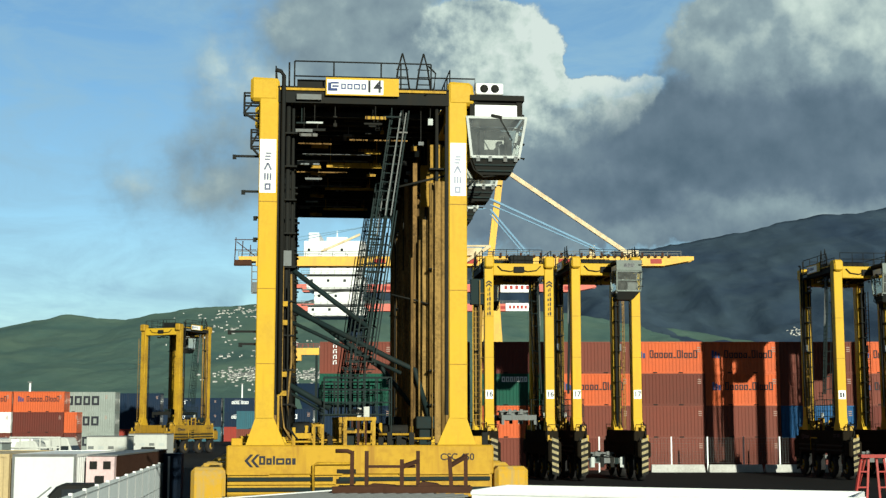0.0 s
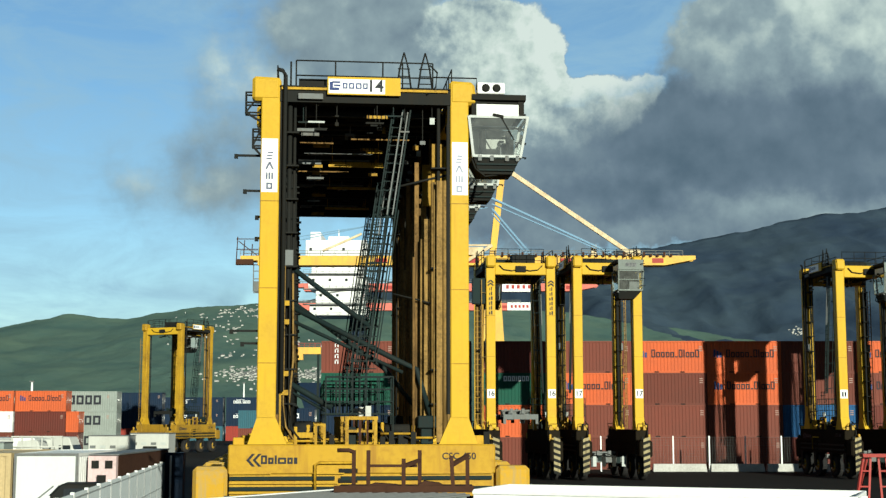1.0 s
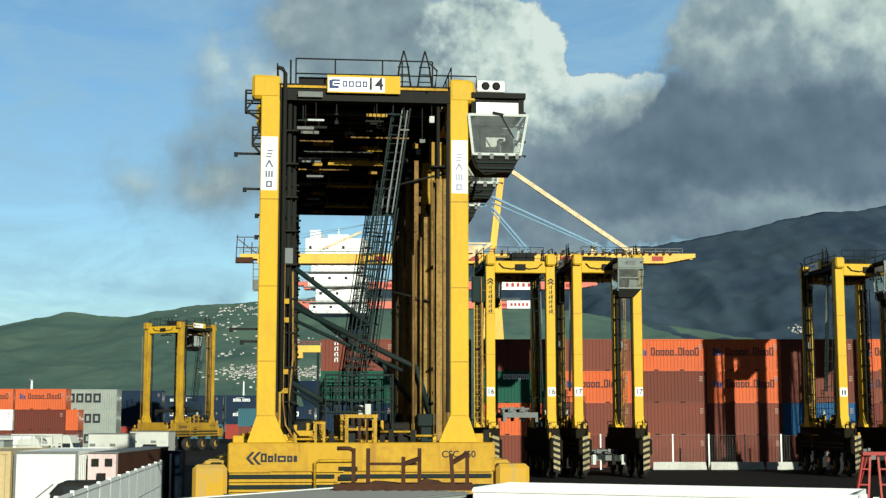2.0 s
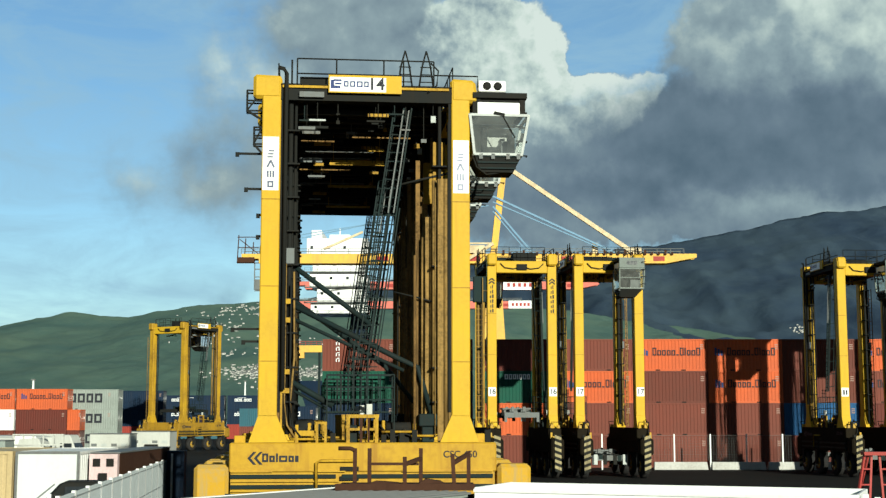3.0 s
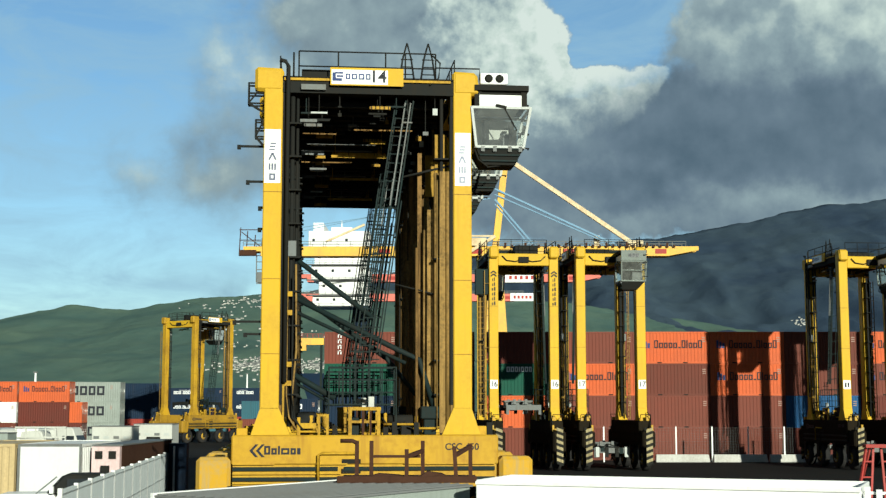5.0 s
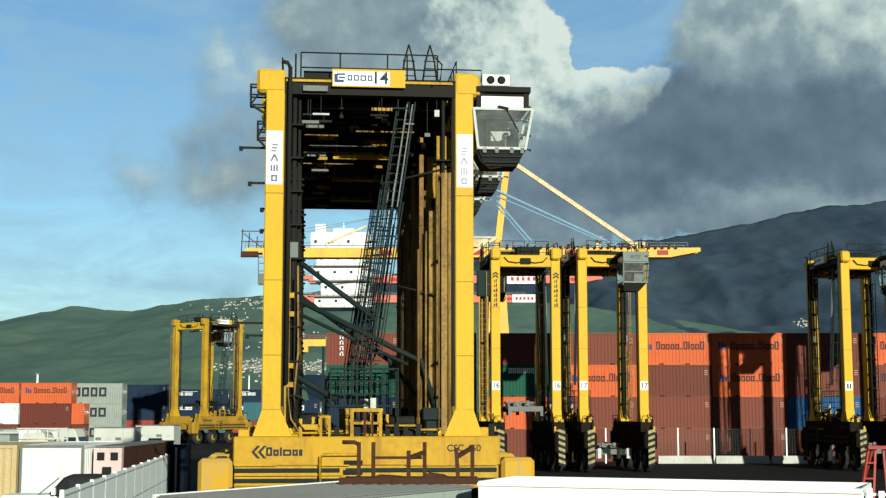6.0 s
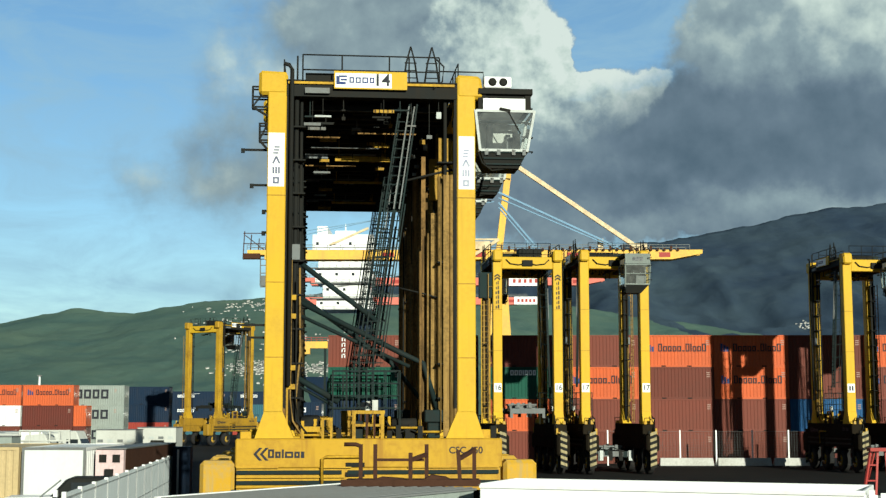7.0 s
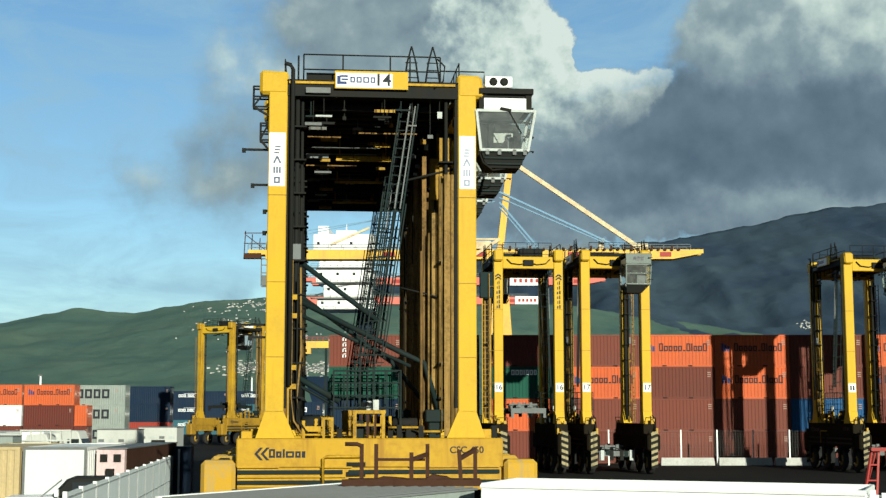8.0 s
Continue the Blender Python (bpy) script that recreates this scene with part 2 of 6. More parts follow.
FADED_MARK = paint("faded_data_marks", (0.36, 0.24, 0.20), 0.6, 0.5, (0.2, 0.12, 0.1), bump=0)
GHOST_INK = paint("nearly_gone_lettering", (0.26, 0.28, 0.37), 0.5, 0.3, (0.7, 0.7, 0.7), bump=0)
WHITE_INK = paint("white_lettering", (0.8, 0.8, 0.8), 0.5, 0.2, (0.4, 0.4, 0.4), bump=0)
ORANGE_INK = paint("orange_lettering", (0.75, 0.25, 0.05), 0.5, 0.2, bump=0)

BOX_COLOURS = {
    "orange": (0.66, 0.125, 0.034), "maroon": (0.15, 0.038, 0.028), "brown": (0.165, 0.047, 0.032), "brick": (0.205, 0.058, 0.039),
    "green": (0.016, 0.095, 0.062), "grey": (0.33, 0.37, 0.34), "navy": (0.012, 0.028, 0.06), "blue": (0.02, 0.10, 0.26),
    "white": (0.78, 0.78, 0.76), "beige": (0.62, 0.47, 0.24), "teal": (0.05, 0.14, 0.18), "red": (0.35, 0.05, 0.035),
}
BOX = {k: paint(k + "_container_paint", c, 0.5, 0.34, (c[0] * 0.35 + 0.03, c[1] * 0.35 + 0.025, c[2] * 0.35 + 0.02)) for k, c in ((k, tuple(v * (1.0 if k == "white" else 0.80) for v in c)) for k, c in BOX_COLOURS.items())}


def glass_material():
    m = bpy.data.materials.new("cab_glass")
    m.use_nodes = True
    n = Nodes(m.node_tree)
    tr = n.add("ShaderNodeBsdfTransparent", {0: (0.75, 0.80, 0.78, 1)})
    gl = n.add("ShaderNodeBsdfGlossy", {0: (1, 1, 1, 1), 1: 0.03})
    fr = n.add("ShaderNodeFresnel", {0: 1.5})
    mx = n.add("ShaderNodeMixShader", {0: n.math("ADD", fr.outputs[0], 0.14), 1: tr.outputs[0], 2: gl.outputs[0]})
    dust = n.add("ShaderNodeBsdfDiffuse", {0: (0.55, 0.57, 0.53, 1)})
    co = n.add("ShaderNodeTexCoord").outputs["Object"]
    film_ = n.add("ShaderNodeMapRange", {0: n.noise(co, 2.5, 5, 0.6), 1: 0.3, 2: 0.8, 3: 0.05, 4: 0.17}).outputs[0]
    mx = n.add("ShaderNodeMixShader", {0: film_, 1: mx.outputs[0], 2: dust.outputs[0]})
    n.add("ShaderNodeOutputMaterial", {0: mx.outputs[0]})
    return m


GLASS = glass_material()


def ground_material():
    m = bpy.data.materials.new("asphalt_yard")
    m.use_nodes = True
    n = Nodes(m.node_tree)
    co = n.add("ShaderNodeTexCoord").outputs["Object"]
    a, b = n.noise(co, 0.06, 6, 0.6), n.noise(co, 18, 4, 0.7)
    c = n.ramp(a, [(0.3, (0.009, 0.009, 0.010)), (0.7, (0.020, 0.020, 0.019))])
    c = n.mix(n.math("MULTIPLY", b, 0.5), c, (0.024, 0.023, 0.021, 1))
    p = n.add("ShaderNodeBsdfPrincipled", {"Base Color": c, "Roughness": 0.95, "Specular IOR Level": 0.04})
    bp = n.add("ShaderNodeBump", {"Height": b, "Strength": 0.15, "Distance": 0.01})
    n.tree.links.new(bp.outputs[0], p.inputs["Normal"])
    n.add("ShaderNodeOutputMaterial", {0: p.outputs[0]})
    return m


def hill_material(name, low, high, bare, scale):
    """Slopes with woods, grass and bare patches; haze and cloud shade come with the colours."""
    m = bpy.data.materials.new(name)
    m.use_nodes = True
    n = Nodes(m.node_tree)
    co = n.add("ShaderNodeTexCoord").outputs["Object"]
    a, b = n.noise(co, 0.006 * scale, 8, 0.65), n.noise(co, 0.05 * scale, 8, 0.7)
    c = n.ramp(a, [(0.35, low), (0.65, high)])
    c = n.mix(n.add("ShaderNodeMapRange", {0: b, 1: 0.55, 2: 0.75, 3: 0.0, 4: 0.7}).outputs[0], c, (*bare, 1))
    p = n.add("ShaderNodeBsdfPrincipled", {"Base Color": c, "Roughness": 0.95, "Specular IOR Level": 0.1})
    bp = n.add("ShaderNodeBump", {"Height": b, "Strength": 0.32, "Distance": 12.0})
    n.tree.links.new(bp.outputs[0], p.inputs["Normal"])
    n.add("ShaderNodeOutputMaterial", {0: p.outputs[0]})
    return m


ASPHALT = ground_material()
# grass greens lifted and blued to hold the haze over the near hills
HAZY_GRASS = hill_material("hazy_green_hillside", (0.062, 0.112, 0.100), (0.104, 0.156, 0.116), (0.118, 0.158, 0.132), 1.0)
# cloud shade and distance haze are mixed into these dark blues
SHADED_FOREST = hill_material("hazy_shaded_forest_mountain", (0.028, 0.046, 0.078), (0.052, 0.077, 0.100), (0.060, 0.084, 0.106), 0.6)


def water_material():
    m = bpy.data.materials.new("harbour_water")
    m.use_nodes = True
    n = Nodes(m.node_tree)
    co = n.add("ShaderNodeTexCoord").outputs["Object"]
    w = n.noise(co, 0.5, 5, 0.6)
    p = n.add("ShaderNodeBsdfPrincipled", {"Base Color": (0.02, 0.05, 0.07, 1), "Roughness": 0.12})
    bp = n.add("ShaderNodeBump", {"Height": w, "Strength": 0.5, "Distance": 0.3})
    n.tree.links.new(bp.outputs[0], p.inputs["Normal"])
    n.add("ShaderNodeOutputMaterial", {0: p.outputs[0]})
    return m


# ---------------------------------------------------------------- mesh helpers
CUBE_F = [(0, 1, 3, 2), (4, 6, 7, 5), (0, 4, 5, 1), (2, 3, 7, 6), (0, 2, 6, 4), (1, 5, 7, 3)]


def box(bm, x0, x1, y0, y1, z0, z1, m=None):
    vs = []
    for x in (x0, x1):
        for y in (y0, y1):
            for z in (z0, z1):
                p = Vector((x, y, z))
                vs.append(bm.verts.new(m @ p if m else p))
    for f in CUBE_F:
        bm.faces.new([vs[i] for i in f])


def hexa(bm, bottom, top):
    """A block from four bottom and four top corners, both counter-clockwise from above."""
    a = [bm.verts.new(p) for p in bottom]
    b = [bm.verts.new(p) for p in top]
    bm.faces.new(a[::-1])
    bm.faces.new(b)
    for i in range(4):
        j = (i + 1) % 4
        bm.faces.new((a[i], a[j], b[j], b[i]))


def axes(p, q, side=Vector((0, 0, 1))):
    d = (q - p).normalized()
    if abs(d.dot(side)) > 0.98:
        side = Vector((0, 1, 0))
    a = d.cross(side).normalized()
    return a, a.cross(d).normalized()


def bar(bm, p, q, w, h=None):
    """A straight bar of rectangular section."""
    p, q = Vector(p), Vector(q)
    a, b = axes(p, q)
    a, b = a * w / 2, b * (h or w) / 2
    r = [[bm.verts.new(e + s * a + t * b) for s, t in ((-1, -1), (1, -1), (1, 1), (-1, 1))] for e in (p, q)]
    bm.faces.new(r[0])
    bm.faces.new(r[1][::-1])
    for i in range(4):
        j = (i + 1) % 4
        bm.faces.new((r[0][j], r[0][i], r[1][i], r[1][j]))


def tube(bm, pts, r, seg=8):
    """A round pipe along points."""
    pts = [Vector(p) for p in pts]
    rings = []
    for i, p in enumerate(pts):
        d0, d1 = pts[max(i - 1, 0)], pts[min(i + 1, len(pts) - 1)]
        a, b = axes(d0, d1)
        rings.append([bm.verts.new(p + r * (math.cos(k * math.tau / seg) * a + math.sin(k * math.tau / seg) * b)) for k in range(seg)])
    bm.faces.new(rings[0])
    bm.faces.new(rings[-1][::-1])
    for u, v in zip(rings, rings[1:]):
        for k in range(seg):
            j = (k + 1) % seg
            f = bm.faces.new((u[j], u[k], v[k], v[j]))
            f.smooth = True


def lathe(bm, centre, axis, profile, seg=20):
    """A turned body: profile of (along, radius) about an axis through centre."""
    c, ax = Vector(centre), Vector(axis).normalized()
    a, b = axes(Vector((0, 0, 0)), ax)
    rings = []
    for t, r in profile:
        rings.append([bm.verts.new(c + ax * t + r * (math.cos(k * math.tau / seg) * a + math.sin(k * math.tau / seg) * b)) for k in range(seg)])
    bm.faces.new(rings[0])
    bm.faces.new(rings[-1][::-1])
    for u, v in zip(rings, rings[1:]):
        for k in range(seg):
            j = (k + 1) % seg
            f = bm.faces.new((u[j], u[k], v[k], v[j]))
            f.smooth = True


def bevel(bm, w=0.02):
    bmesh.ops.bevel(bm, geom=[e for e in bm.edges], offset=w, segments=1, affect="EDGES")


def part(name, bm, material, parent=None, label=""):
    me = bpy.data.meshes.new(name)
    bmesh.ops.recalc_face_normals(bm, faces=bm.faces)
    bm.to_mesh(me)
    bm.free()
    me.materials.append(material)
    ob = new(name, me)
    ob.parent = parent
    return tagged(ob, label)


def made(fn, *args, **kw):
    bm = bmesh.new()
    fn(bm, *args, **kw)
    return bm


def boxes(*rows):
    bm = bmesh.new()
    for r in rows:
        box(bm, *r)
    return bm


def cells(bm, x, z, y0, y1, row, stroke, gap):
    """A word that cannot be lettered: hollow cells of (width, height) set side by side from x on, on the line z."""
    for w, h in row:
        if w < stroke * 2.5:
            box(bm, x, x + w, y0, y1, z, z + h)
        else:
            box(bm, x, x + stroke, y0, y1, z, z + h)
            box(bm, x + w - stroke, x + w, y0, y1, z, z + h)
            box(bm, x + stroke, x + w - stroke, y0, y1, z, z + stroke)
            box(bm, x + stroke, x + w - stroke, y0, y1, z + h - stroke, z + h)
        x += w + gap
    return x


def letters(text, size, material, parent, m, name="lettering", depth=0.004):
    cu = bpy.data.curves.new(name, "FONT")
    cu.body, cu.size, cu.align_x, cu.align_y, cu.extrude, cu.offset = text, size, "CENTER", "CENTER", depth, size * .018
    tmp = bpy.data.objects.new(name, cu)
    scene.collection.objects.link(tmp)
    dg = bpy.context.evaluated_depsgraph_get()
    me = bpy.data.meshes.new_from_object(tmp.evaluated_get(dg))
    bpy.data.objects.remove(tmp)
    me.materials.clear()
    me.materials.append(material)
    ob = new(name, me)
    ob.parent = parent
    ob.matrix_basis = m
    return ob


# ---------------------------------------------------------------- ground, water, hills
def big_sheet(name, x0, x1, y0, y1, z, material, label):
    bm = bmesh.new()
    vs = [bm.verts.new(p) for p in ((x0, y0, z), (x1, y0, z), (x1, y1, z), (x0, y1, z))]
    bm.faces.new(vs)
    return tagged(part(name, bm, material), label, name, kind="structure")


big_sheet("ground", -5000, 5000, -5000, 5000, 0, ASPHALT, "dark worn asphalt of a container yard")
big_sheet("water", -900, 900, 345, 1150, 0.06, water_material(), "dark rippled harbour water beyond the quay")


def ridge(name, crest_x, crest_z, y_foot, y_crest, y_back, material, label, rough, seed, nx=300, ny=110):
    """A range of hills with a crest line along x, spurs and gullies."""
    xs = np.linspace(crest_x[0], crest_x[-1], nx)
    bm = bmesh.new()
    rows = []
    for j in range(ny):
        f = j / (ny - 1)
        y = y_foot + (y_back - y_foot) * f
        row = []
        for x in xs:
            top = float(np.interp(x, crest_x, crest_z))
            k = (y - y_foot) / (y_crest - y_foot)
            prof = k ** 1.25 if k < 1 else max(0.0, 1 - (y - y_crest) / (y_back - y_crest) * 0.9)
            w = min(1.0, 4 * k * max(0.0, 1.02 - k)) if k < 1 else 0.25
            n1 = noise.ridged_multi_fractal(Vector((x * 0.0032, y * 0.0011, seed)), 0.9, 2.1, 6, 1.0, 2.0)
            n1 = 1.8 * math.tanh(n1 / 1.8)
            n2 = noise.fractal(Vector((x * 0.012, y * 0.012, seed + 5)), 0.8, 2.2, 5)
            n3 = noise.ridged_multi_fractal(Vector((x * 0.011, y * 0.0035, seed + 2)), 0.8, 2.2, 5, 1.0, 2.0)
            n3 = 1.6 * math.tanh(n3 / 1.6)
            z = top * prof + rough * w * (n1 - 1.1) + rough * 0.04 * w * (n3 - 1.0) + rough * 0.10 * n2 + (2.5 * n2 if k >= 0.95 else 0)
            row.append(bm.verts.new((x, y, max(z, -1.0))))
        rows.append(row)
    for a, b in zip(rows, rows[1:]):
        for i in range(nx - 1):
            bm.faces.new((a[i], a[i + 1], b[i + 1], b[i])).smooth = True
    return tagged(part(name, bm, material), label, "hills", kind="structure")


ridge("hills_near", [-1700, -1100, -784, -670, -555, -485, -395, -335, -185, 0, 200, 500, 900],
      [60, 130, 161, 186, 177, 192, 200, 206, 214, 205, 190, 150, 90], 1250, 2400, 3000, HAZY_GRASS,
      "green grassy hills with afternoon haze put into their colour", 26, 3.0)
# the far range is dark and blue by its painted shade and haze
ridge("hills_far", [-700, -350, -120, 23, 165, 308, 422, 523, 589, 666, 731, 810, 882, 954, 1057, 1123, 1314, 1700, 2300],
      [200, 290, 343, 372, 398, 408, 420, 431, 438, 450, 465, 488, 502, 510, 528, 535, 559, 600, 560], 1500, 3400, 4300, SHADED_FOREST,
      "forested mountain with cloud shade and blue haze put into its colour", 48, 9.0)


def hillside_houses():
    """Scattered small white houses with pitched roofs on the near hills."""
    rng = random.Random(4)
    deps = bpy.context.evaluated_depsgraph_get()
    bm, roofs = bmesh.new(), bmesh.new()
    clusters = [(-325, 2290, 42, 40, 38), (-232, 1640, 20, 20, 80), (-165, 1610, 26, 22, 85), (-120, 1570, 60, 30, 50), (-210, 1850, 60, 60, 30), (-330, 2050, 50, 80, 16), (618, 2370, 6, 18, 9)]
    for cx, cy, rx, ry, count in clusters:
        for _ in range(int(count * 2.4)):
            x, y = rng.gauss(cx, rx) + 6 * math.sin(_ * 1.7), rng.gauss(cy, ry)
            hit, p, *_ = scene.ray_cast(deps, (x, y, 1500), (0, 0, -1))
            if not hit:
                continue
            w, d, h = rng.choice((1.2, 1.6, 2.2, 3, 4, 5)), rng.uniform(1.6, 4), rng.uniform(.4, 1.6)
            m = Matrix.Translation(p) @ pose(0, 0, 0, 0, 0, rng.uniform(0, 90))
            box(bm, -w / 2, w / 2, -d / 2, d / 2, -4, h, m)
            hexa(roofs, [m @ Vector(q) for q in ((-w * .55, -d * .55, h), (w * .55, -d * .55, h), (w * .55, d * .55, h), (-w * .55, d * .55, h))],
                 [m @ Vector(q) for q in ((-w * .55, -.1, h + .9), (w * .55, -.1, h + .9), (w * .55, .1, h + .9), (-w * .55, .1, h + .9))])
    town = tagged(new("hillside_town"), "small white houses scattered over the green hillside", "houses", kind="stuff")
    tagged(part("walls", bm, CONCRETE, town), kind="stuff")
    tagged(part("roofs", roofs, GREY, town), kind="stuff")


hillside_houses()


# ---------------------------------------------------------------- straddle carriers
def pieces(name, rows, material, parent):
    for r in rows:
        part(name, boxes(r), material, parent)


def rods(name, rows, material, parent):
    for p, q, w in rows:
        part(name, made(bar, p, q, w), material, parent)


def carrier(label, cab_y=-1.5, number="", stays=False, sill_paint=None, leg_paint=None, half=2.4, row_mate=False, spreader_paint=None):
    """A tall yellow straddle carrier: length along x with the cab at the +x end, four legs on two sills."""
    top = tagged(new("straddle_carrier"), label, "straddle carrier", "straddle carriers")
    W = half                                   # half width over the legs
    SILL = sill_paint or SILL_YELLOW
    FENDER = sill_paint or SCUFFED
    LEG = leg_paint or YELLOW
    for sy in (-1, 1):
        for sx in (-1, 1):
            bm = bmesh.new()
            o, i = sy * W, sy * (W - 0.62)
            y0, y1 = min(o, i), max(o, i)
            box(bm, *sorted((sx * 2.79, sx * 3.39)), y0, y1, 4.15, 15.2)
            bevel(bm, 0.03)
            x0, x1 = sorted((sx * 2.79, sx * 3.37))
            f0, f1 = sorted((sx * 2.42, sx * 3.66))
            hexa(bm, [(f0, y0, 3.35), (f1, y0, 3.35), (f1, y1, 3.35), (f0, y1, 3.35)],
                 [(x0, y0, 4.2), (x1, y0, 4.2), (x1, y1, 4.2), (x0, y1, 4.2)])
            # far columns take the shade of the carriers ahead as a darker paint
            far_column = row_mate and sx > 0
            leg = part("leg", bm, SHADE_BROWN if far_column else LEG, top)
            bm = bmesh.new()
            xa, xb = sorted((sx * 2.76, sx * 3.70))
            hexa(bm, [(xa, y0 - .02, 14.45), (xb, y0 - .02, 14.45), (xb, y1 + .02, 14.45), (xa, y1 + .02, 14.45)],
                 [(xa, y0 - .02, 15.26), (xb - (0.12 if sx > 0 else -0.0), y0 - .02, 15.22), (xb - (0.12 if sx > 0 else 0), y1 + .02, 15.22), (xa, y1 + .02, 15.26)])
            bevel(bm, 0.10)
            part("leg_cap", bm, SHADE_BROWN if far_column else LEG, leg)
            if stays:
                leg_board(leg, sx, sy, o)
            for z in (11.12, 8.3, 5.9):
                part("weld_seam", boxes((*sorted((sx * 2.785, sx * 3.395)), y0 - .006, y1 + .006, z, z + .03)), DULL, leg)
            part("edge_trunking", boxes((*sorted((sx * 2.775, sx * 2.69)), *sorted((o - sy * .02, o - sy * .05)), 4.3, 14.4)), BLACK, leg)
            # inner guide rails, hoses and pipes beside the leg
            for dx, r, dy in ((2.62, 0.085, .12), (2.42, 0.06, .30), (2.28, 0.10, .45)) if sx > 0 else ((2.64, .06, .10), (2.46, .075, .34), (2.30, .05, .45)):
                bm = bmesh.new()
                tube(bm, [(sx * dx, o - sy * dy, 3.6), (sx * dx, o - sy * dy, 11.9 if stays and sx > 0 and r > .07 else 14.4)], r, 8)
                part("hoist_pipe", bm, BLACK if r < .07 or sx < 0 else SHADE_BROWN if far_column else COLUMN, leg)
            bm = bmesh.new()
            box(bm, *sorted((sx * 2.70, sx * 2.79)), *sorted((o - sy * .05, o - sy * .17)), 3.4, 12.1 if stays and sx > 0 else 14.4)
            part("guide_rail", bm, SHADE_BROWN if far_column or sx < 0 else COLUMN, leg)
            if sx < 0:
                part("guide_strip", boxes((-2.685, -2.62, *sorted((o - sy * .04, o - sy * .09)), 3.4, 9.3)), YELLOW_WORN, leg)
                part("guide_bracket", boxes((-2.74, -2.30, *sorted((o - sy * .03, o - sy * .16)), 9.05, 9.55)), GREY, leg)
                for z in (7.75, 7.15, 5.5, 4.9):
                    part("guide_bracket", boxes((-2.66, -2.40, *sorted((o - sy * .02, o - sy * .14)), z, z + .16)), YELLOW_WORN, leg)
                part("hoist_pipe", made(tube, [(-2.30, o - sy * .22, 3.5), (-2.38, o - sy * .18, 4.6), (-2.26, o - sy * .2, 6.0), (-2.30, o - sy * .2, 8.8)], .035, 6), COLUMN, leg)
                for dx, r, z in ((2.56, .03, 9.2), (2.39, .028, 8.4)):
                    part("hoist_pipe", made(tube, [(-dx + .35, o - sy * .12, 3.5), (-dx + .1, o - sy * .1, 3.9), (-dx, o - sy * .08, 4.6), (-dx, o - sy * .08, z)], r, 6), COLUMN if r > .029 else BLACK, leg)
            if stays and sx > 0:
                ya, yb = sorted((o - sy * .38, o - sy * .46))
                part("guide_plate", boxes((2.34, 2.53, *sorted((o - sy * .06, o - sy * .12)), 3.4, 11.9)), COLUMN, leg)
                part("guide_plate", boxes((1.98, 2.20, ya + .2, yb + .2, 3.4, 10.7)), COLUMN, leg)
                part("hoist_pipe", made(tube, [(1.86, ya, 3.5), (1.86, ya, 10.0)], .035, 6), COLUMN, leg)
                part("hoist_pipe", made(tube, [(1.62, ya, 3.5), (1.62, ya, 9.4)], .05, 6), SHADE_BROWN, leg)
                part("guide_plate", boxes((1.66, 1.80, ya + .25, yb + .25, 3.4, 12.6)), SHADE_BROWN, leg)
                # lighter block set in for the sunlit top of the columns
                part("column_head", boxes((2.22, 2.62, *sorted((o - sy * .46, o - sy * .62)), 11.7, 13.2)), DULL, leg)
                part("cable_line", made(tube, [(2.26, o - sy * .05, 3.5), (2.26, o - sy * .05, 11.6)], .022, 5), COLUMN, leg)
                part("cable_line", made(tube, [(2.68, o - sy * .03, 4.3), (2.68, o - sy * .03, 13.8)], .022, 5), BLACK, leg)
            clamp = part("pipe_clamp", boxes((*sorted((sx * 2.16, sx * 2.80)), *sorted((o - sy * .1, o - sy * .5)), 4.6, 4.65)), BLACK, leg)
            for k in range(1, 9, 1 if sx < 0 else 3):
                again = new("pipe_clamp", clamp.data)
                again.parent, again.location = leg, (0, 0, k * 1.1)
        # sill beam with its belts and ends
        o, i = sy * (W + 0.08), sy * (W - 0.80)
        y0, y1 = min(o, i), max(o, i)
        bm = boxes((-4.25, 4.22, y0, y1, 2.42, 3.34))
        bevel(bm, 0.04)
        sill = part("sill_beam", bm, SILL, top)
        part("lower_beam", boxes((-4.20, 4.15, *sorted((o - sy * .06, i)), 1.72, 2.42)), SILL, sill)
        for z in (2.30, 1.98):
            for xa, xb in ((-4.2, -0.9), (-0.7, 4.1)):
                part("dark_belt", boxes((xa, xb, *sorted((o - sy * .06, o + sy * .03)), z - .07, z + .05)), GREENISH, sill)
        for z, xa, xb in ((2.44, -4.2, -2.9), (2.44, -1.6, -0.6), (2.14, -4.2, -.8), (1.84, -4.2, -.7), (2.44, 1.2, 4.1)):
            part("rib", boxes((xa, xb, *sorted((o, o + sy * .05)), z - .02, z + .02)), SILL, sill)
        for sx in (-1, 1):
            bm = boxes((*sorted((sx * 4.26, sx * 5.34)), y0, y1, 1.25 if sx < 0 else 1.55, 2.66))
            bevel(bm, 0.12)
            end = part("end_fender", bm, FENDER, sill)
            if sill_paint is not SHADED_SILL:
                continue
            bm, bk = bmesh.new(), bmesh.new()
            for k in range(12):
                z = 0.35 + 0.2 * k
                tgt = bm if k % 2 else bk
                ya, yb = y0 + .22, y1 - .22
                hexa(tgt, [(sx * 5.36, ya, z), (sx * 5.36 + sx * .05, ya, z), (sx * 5.36 + sx * .05, yb, z + .16), (sx * 5.36, yb, z + .16)],
                     [(sx * 5.36, ya, z + .2), (sx * 5.36 + sx * .05, ya, z + .2), (sx * 5.36 + sx * .05, yb, z + .36), (sx * 5.36, yb, z + .36)])
            part("stripe", bm, STRIPE, end, "pale warning stripes")
            part("stripe", bk, BLACK, end, "black warning stripes")
